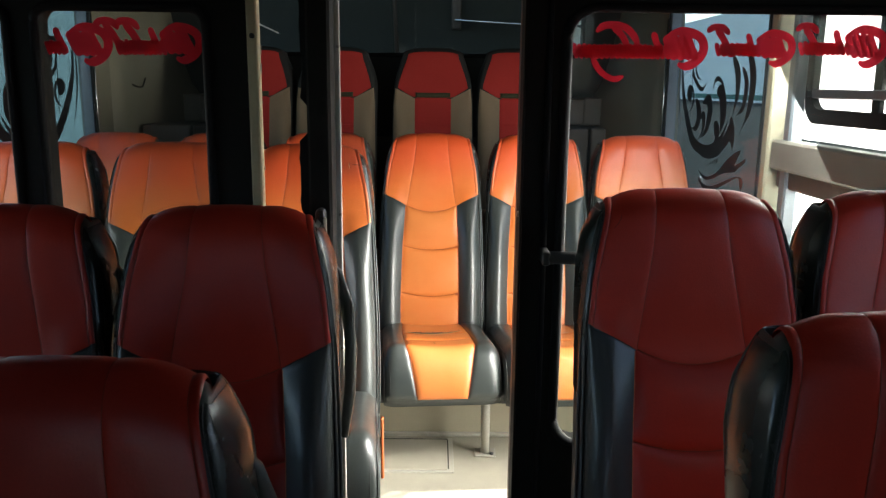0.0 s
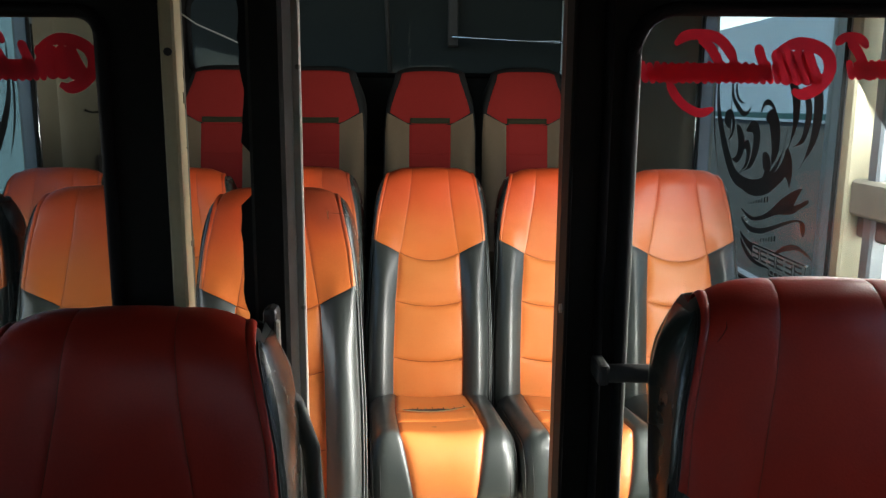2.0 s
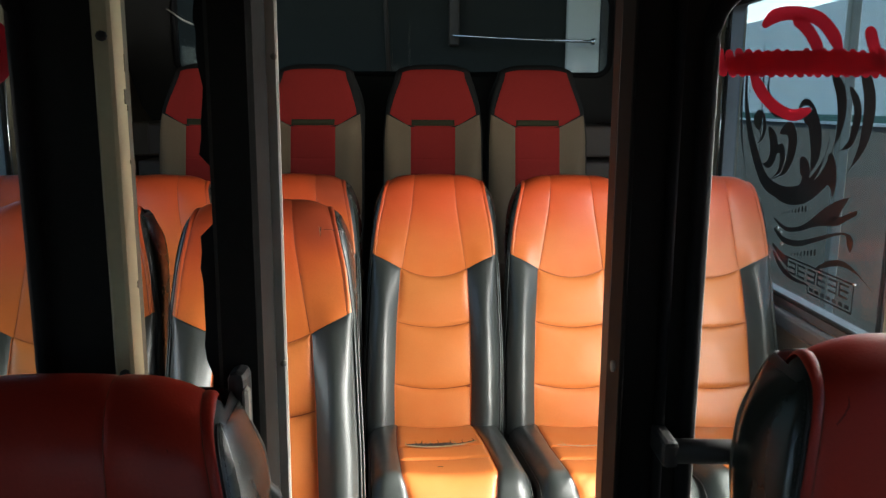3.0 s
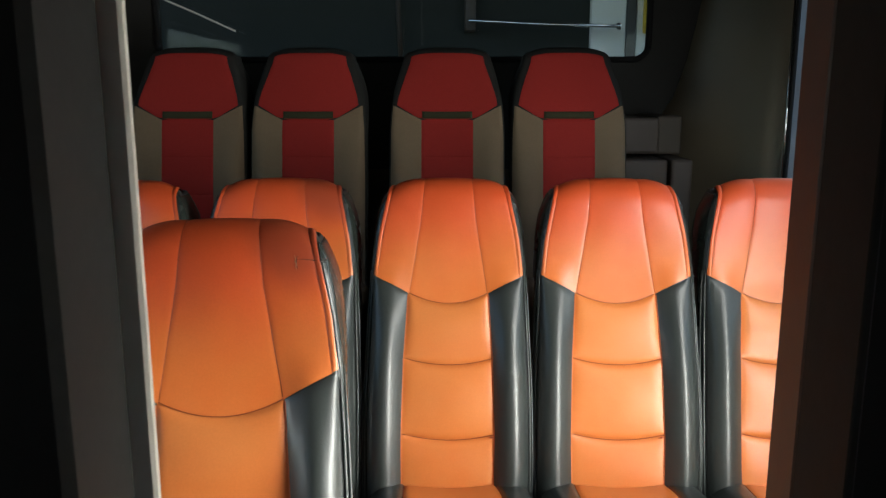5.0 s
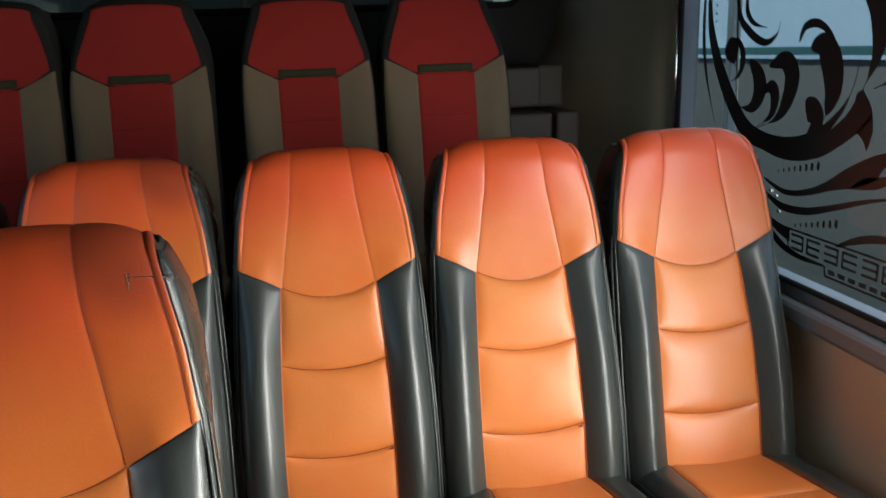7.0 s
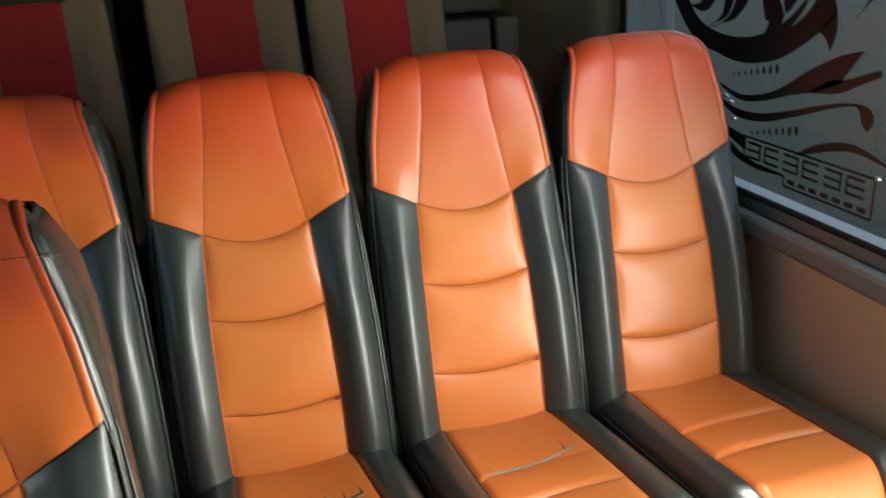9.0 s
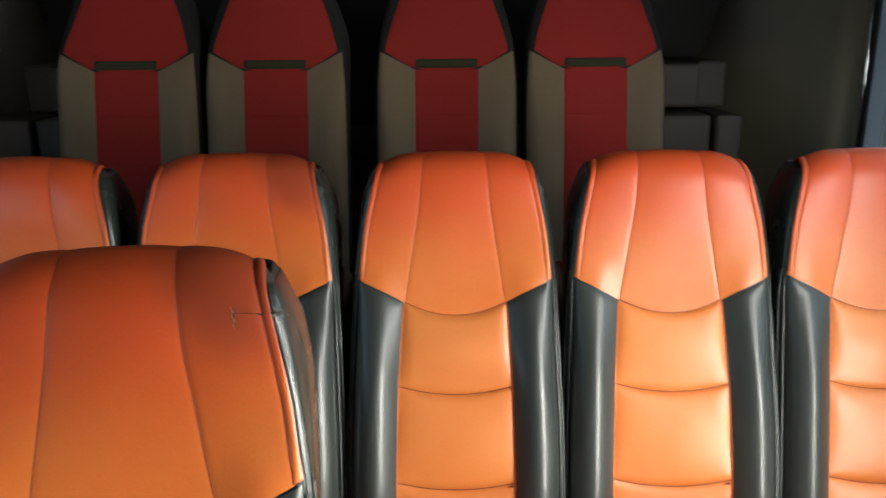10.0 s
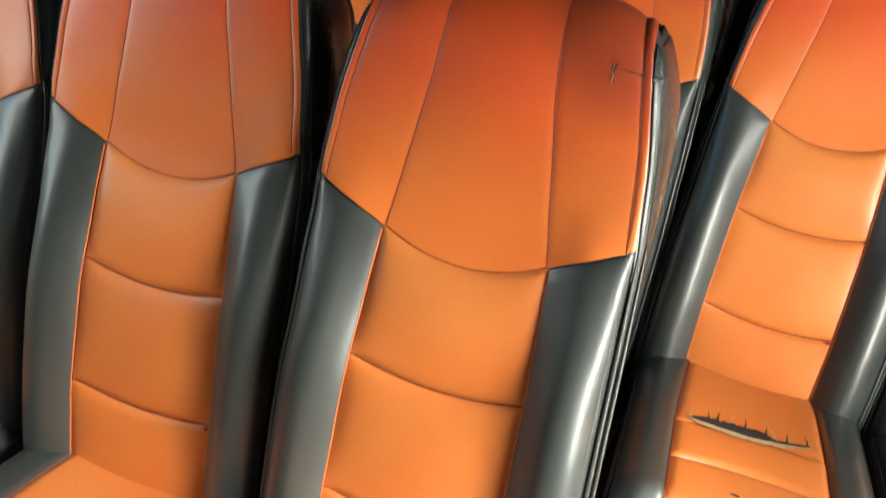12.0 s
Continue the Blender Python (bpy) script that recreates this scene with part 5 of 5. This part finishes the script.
def stroke(parent, pts, width, back=False):
    layer[0] += 1
    depth = 1.7968 if back else 1.7962 - 0.0003 * (layer[0] % 12)
    run = smooth_run(pts)
    ends = lambda t: width * min(1.0, 0.35 + 4 * min(t, 1 - t))
    return ribbon("script_stroke", run, ends, lambda u, v, d: Vector((u, depth, v)), RED_SCRIPT, parent, 0.0)


def band(parent, x0, x1, z=1.291, tall=0.027):
    """A run of small slanted letters that lean into one another."""
    n = max(3, round((x1 - x0) / 0.0098))
    rng = random.Random(int(1000 * x0))
    stroke(parent, [(x0 + 0.004, z - 0.002), ((x0 + x1) / 2, z + 0.001), (x1 - 0.004, z - 0.001)], 0.80 * tall, True)
    for k in range(n + 1):
        x, lift = x0 + (x1 - x0) * k / n, rng.uniform(-0.0012, 0.0018)
        stroke(parent, [(x - 0.0035, z + 0.46 * tall + lift), (x - 0.0005, z), (x + 0.0040, z - 0.47 * tall + 0.4 * lift)], 0.0088)


def capital(parent, x, z=1.291, k=1.0):
    """A large looped letter that ends at x: a wide bowl, slanted stems and a low tail."""
    at = lambda *p: [(x + k * u, z + k * v) for u, v in p]
    stroke(parent, at((-0.078, 0.028), (-0.058, 0.037), (-0.034, 0.036), (-0.014, 0.026), (-0.007, 0.009), (-0.012, -0.008), (-0.026, -0.021), (-0.042, -0.026), (-0.054, -0.021)), 0.0165 * k)
    for u in (-0.080, -0.066, -0.053, -0.041):
        stroke(parent, at((u, 0.030), (u + 0.009, 0.008), (u + 0.021, -0.014)), 0.0165 * k)
    stroke(parent, at((-0.104, 0.036), (-0.097, 0.016), (-0.084, -0.010)), 0.0125 * k)


def riser(parent, x, z=1.291, k=1.0):
    """A tall hooked letter: a flag at the top and a stem leaning down into the line."""
    at = lambda *p: [(x + k * u, z + k * v) for u, v in p]
    stroke(parent, at((-0.036, 0.034), (-0.024, 0.043), (-0.006, 0.042), (0.006, 0.030)), 0.0115 * k)
    stroke(parent, at((-0.020, 0.040), (-0.006, 0.024), (0.008, 0.000), (0.016, -0.010)), 0.0125 * k)


band(right_leaf, 0.394, 0.566, 1.291, 0.029)
stroke(right_leaf, [(0.424, 1.284), (0.436, 1.262), (0.452, 1.247), (0.470, 1.240), (0.487, 1.246)], 0.0115)
stroke(right_leaf, [(0.432, 1.326), (0.445, 1.337), (0.466, 1.339), (0.487, 1.334), (0.503, 1.318), (0.512, 1.300)], 0.0135)
stroke(right_leaf, [(0.462, 1.335), (0.478, 1.322), (0.492, 1.300)], 0.0120)
capital(right_leaf, 0.643)
band(right_leaf, 0.662, 0.738, 1.296, 0.026)
riser(right_leaf, 0.676, 1.294)
capital(right_leaf, 0.808, 1.294, 0.88)
band(right_leaf, 0.820, 0.906, 1.300, 0.026)
riser(right_leaf, 0.842, 1.298)
capital(right_leaf, 0.985, 1.298)
band(left_leaf, -0.592, -0.566, 1.287)
capital(left_leaf, -0.474, 1.287)
band(left_leaf, -0.462, -0.378, 1.289, 0.030)
riser(left_leaf, -0.466, 1.289, 1.1)
riser(left_leaf, -0.428, 1.289, 1.1)
capital(left_leaf, -0.303, 1.291, 0.95)
band(side_leaf, -0.93, -0.79)
capital(side_leaf, -0.69)
capital(side_leaf, -0.96)

# ---- outside ----
slab("ground", -600, -600, -0.95, 600, 600, -0.9, ASPHALT, "grey concrete yard", "ground", 0)
garage = tagged(new("garage_wall"), "dark garage wall with a pale panel behind the bus", "wall", kind="structure")
part("wall", box(-2.7, 8.3, -0.9, 2.45, 8.5, 4.0, 0), GARAGE_WALL, garage, "dark olive garage wall")
part("panel", box(1.32, 8.24, 1.45, 1.62, 8.30, 3.0, 0.01), PALE_PANEL, garage, "pale grey wall panel")
part("post", box(0.27, 8.15, 1.76, 0.36, 8.30, 3.0, 0.01), GREY_PANEL, garage, "grey wall post")
part("pipe", tube([(-0.30, 8.2, 3.0), (-0.29, 8.2, 2.2), (-0.26, 8.2, 1.5)], 0.02, 8), GREY_PANEL, garage, "grey upright pipe")
part("window_gap", box(1.70, 8.24, 1.5, 1.86, 8.29, 3.0, 0.01), PALE_PANEL, garage, "pale upright strip")
part("frame", box(1.615, 8.22, 1.4, 1.70, 8.30, 3.0, 0.01), DARK_STEEL, garage, "dark upright frame")
rail = tagged(part("wall_rail", tube([(0.30, 8.05, 1.835), (0.90, 8.05, 1.805), (1.50, 8.05, 1.79)], 0.014, 10), CHROME), "thin bright metal rail on the garage wall", "rail")
part("end_cap", tube([(1.50, 8.05, 1.79), (1.53, 8.05, 1.79)], 0.030, 10), CHROME, rail, "round rail end")
part("bracket", tube([(0.33, 8.05, 1.833), (0.33, 8.16, 1.833)], 0.014, 8), CHROME, rail)
tagged(part("jerrycan", box(1.745, 8.10, 1.742, 1.815, 8.22, 2.12, 0.02, 2), YELLOW), "yellow plastic container on the garage wall", "container")
# Unseen roof and posts, added to block sun and sky from the garage wall.
part("roof", box(-2.9, 4.75, 3.5, 2.6, 9.5, 3.62, 0), GARAGE_WALL, garage, "unseen dark roof sheet that keeps daylight off the garage wall")
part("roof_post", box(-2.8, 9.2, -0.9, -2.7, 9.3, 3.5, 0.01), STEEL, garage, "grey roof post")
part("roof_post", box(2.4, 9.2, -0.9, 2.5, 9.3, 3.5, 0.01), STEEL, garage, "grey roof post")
slab("lawn", 51.6, -60, -0.92, 53.9, 160, -0.86, LAWN, "green lawn beyond the yard", "lawn", 0)

# Carport beside the bus: an unseen roof sheet on posts to block the sun, and the yard wall in two colours.
carport = tagged(new("carport"), "unseen carport roof on grey posts that shades the side window", "carport", kind="structure")
part("roof", box(1.32, 3.95, 3.2, 4.3, 9.0, 3.28, 0), GARAGE_WALL, carport, "dark unseen roof sheet that blocks the sun")
for y in (4.2, 8.8):
    part("post", box(4.15, y, -0.9, 4.25, y + 0.1, 3.2, 0.01), STEEL, carport, "grey steel post")
hedge = tagged(part("hedge", box(50, -60, -0.9, 51.5, 160, 0.22, 0.1), YARD_GREEN), "low green hedge far across the yard", "hedge", kind="structure")
tagged(part("kerb", box(48.5, -60, -0.9, 49.0, 160, -0.55, 0.02), PALE_PANEL), "pale kerb before the far hedge", "kerb", kind="structure")
tagged(part("far_wall", box(54, -60, -0.9, 55, 200, 15, 0), YARD_PALE), "pale far building wall beyond the hedge", "wall", kind="structure")
tagged(part("near_wall", box(-7.2, 4.0, -0.9, -7.0, 40, 3.6, 0), YARD_GREY), "grey-blue plastered yard wall", "wall", kind="structure")
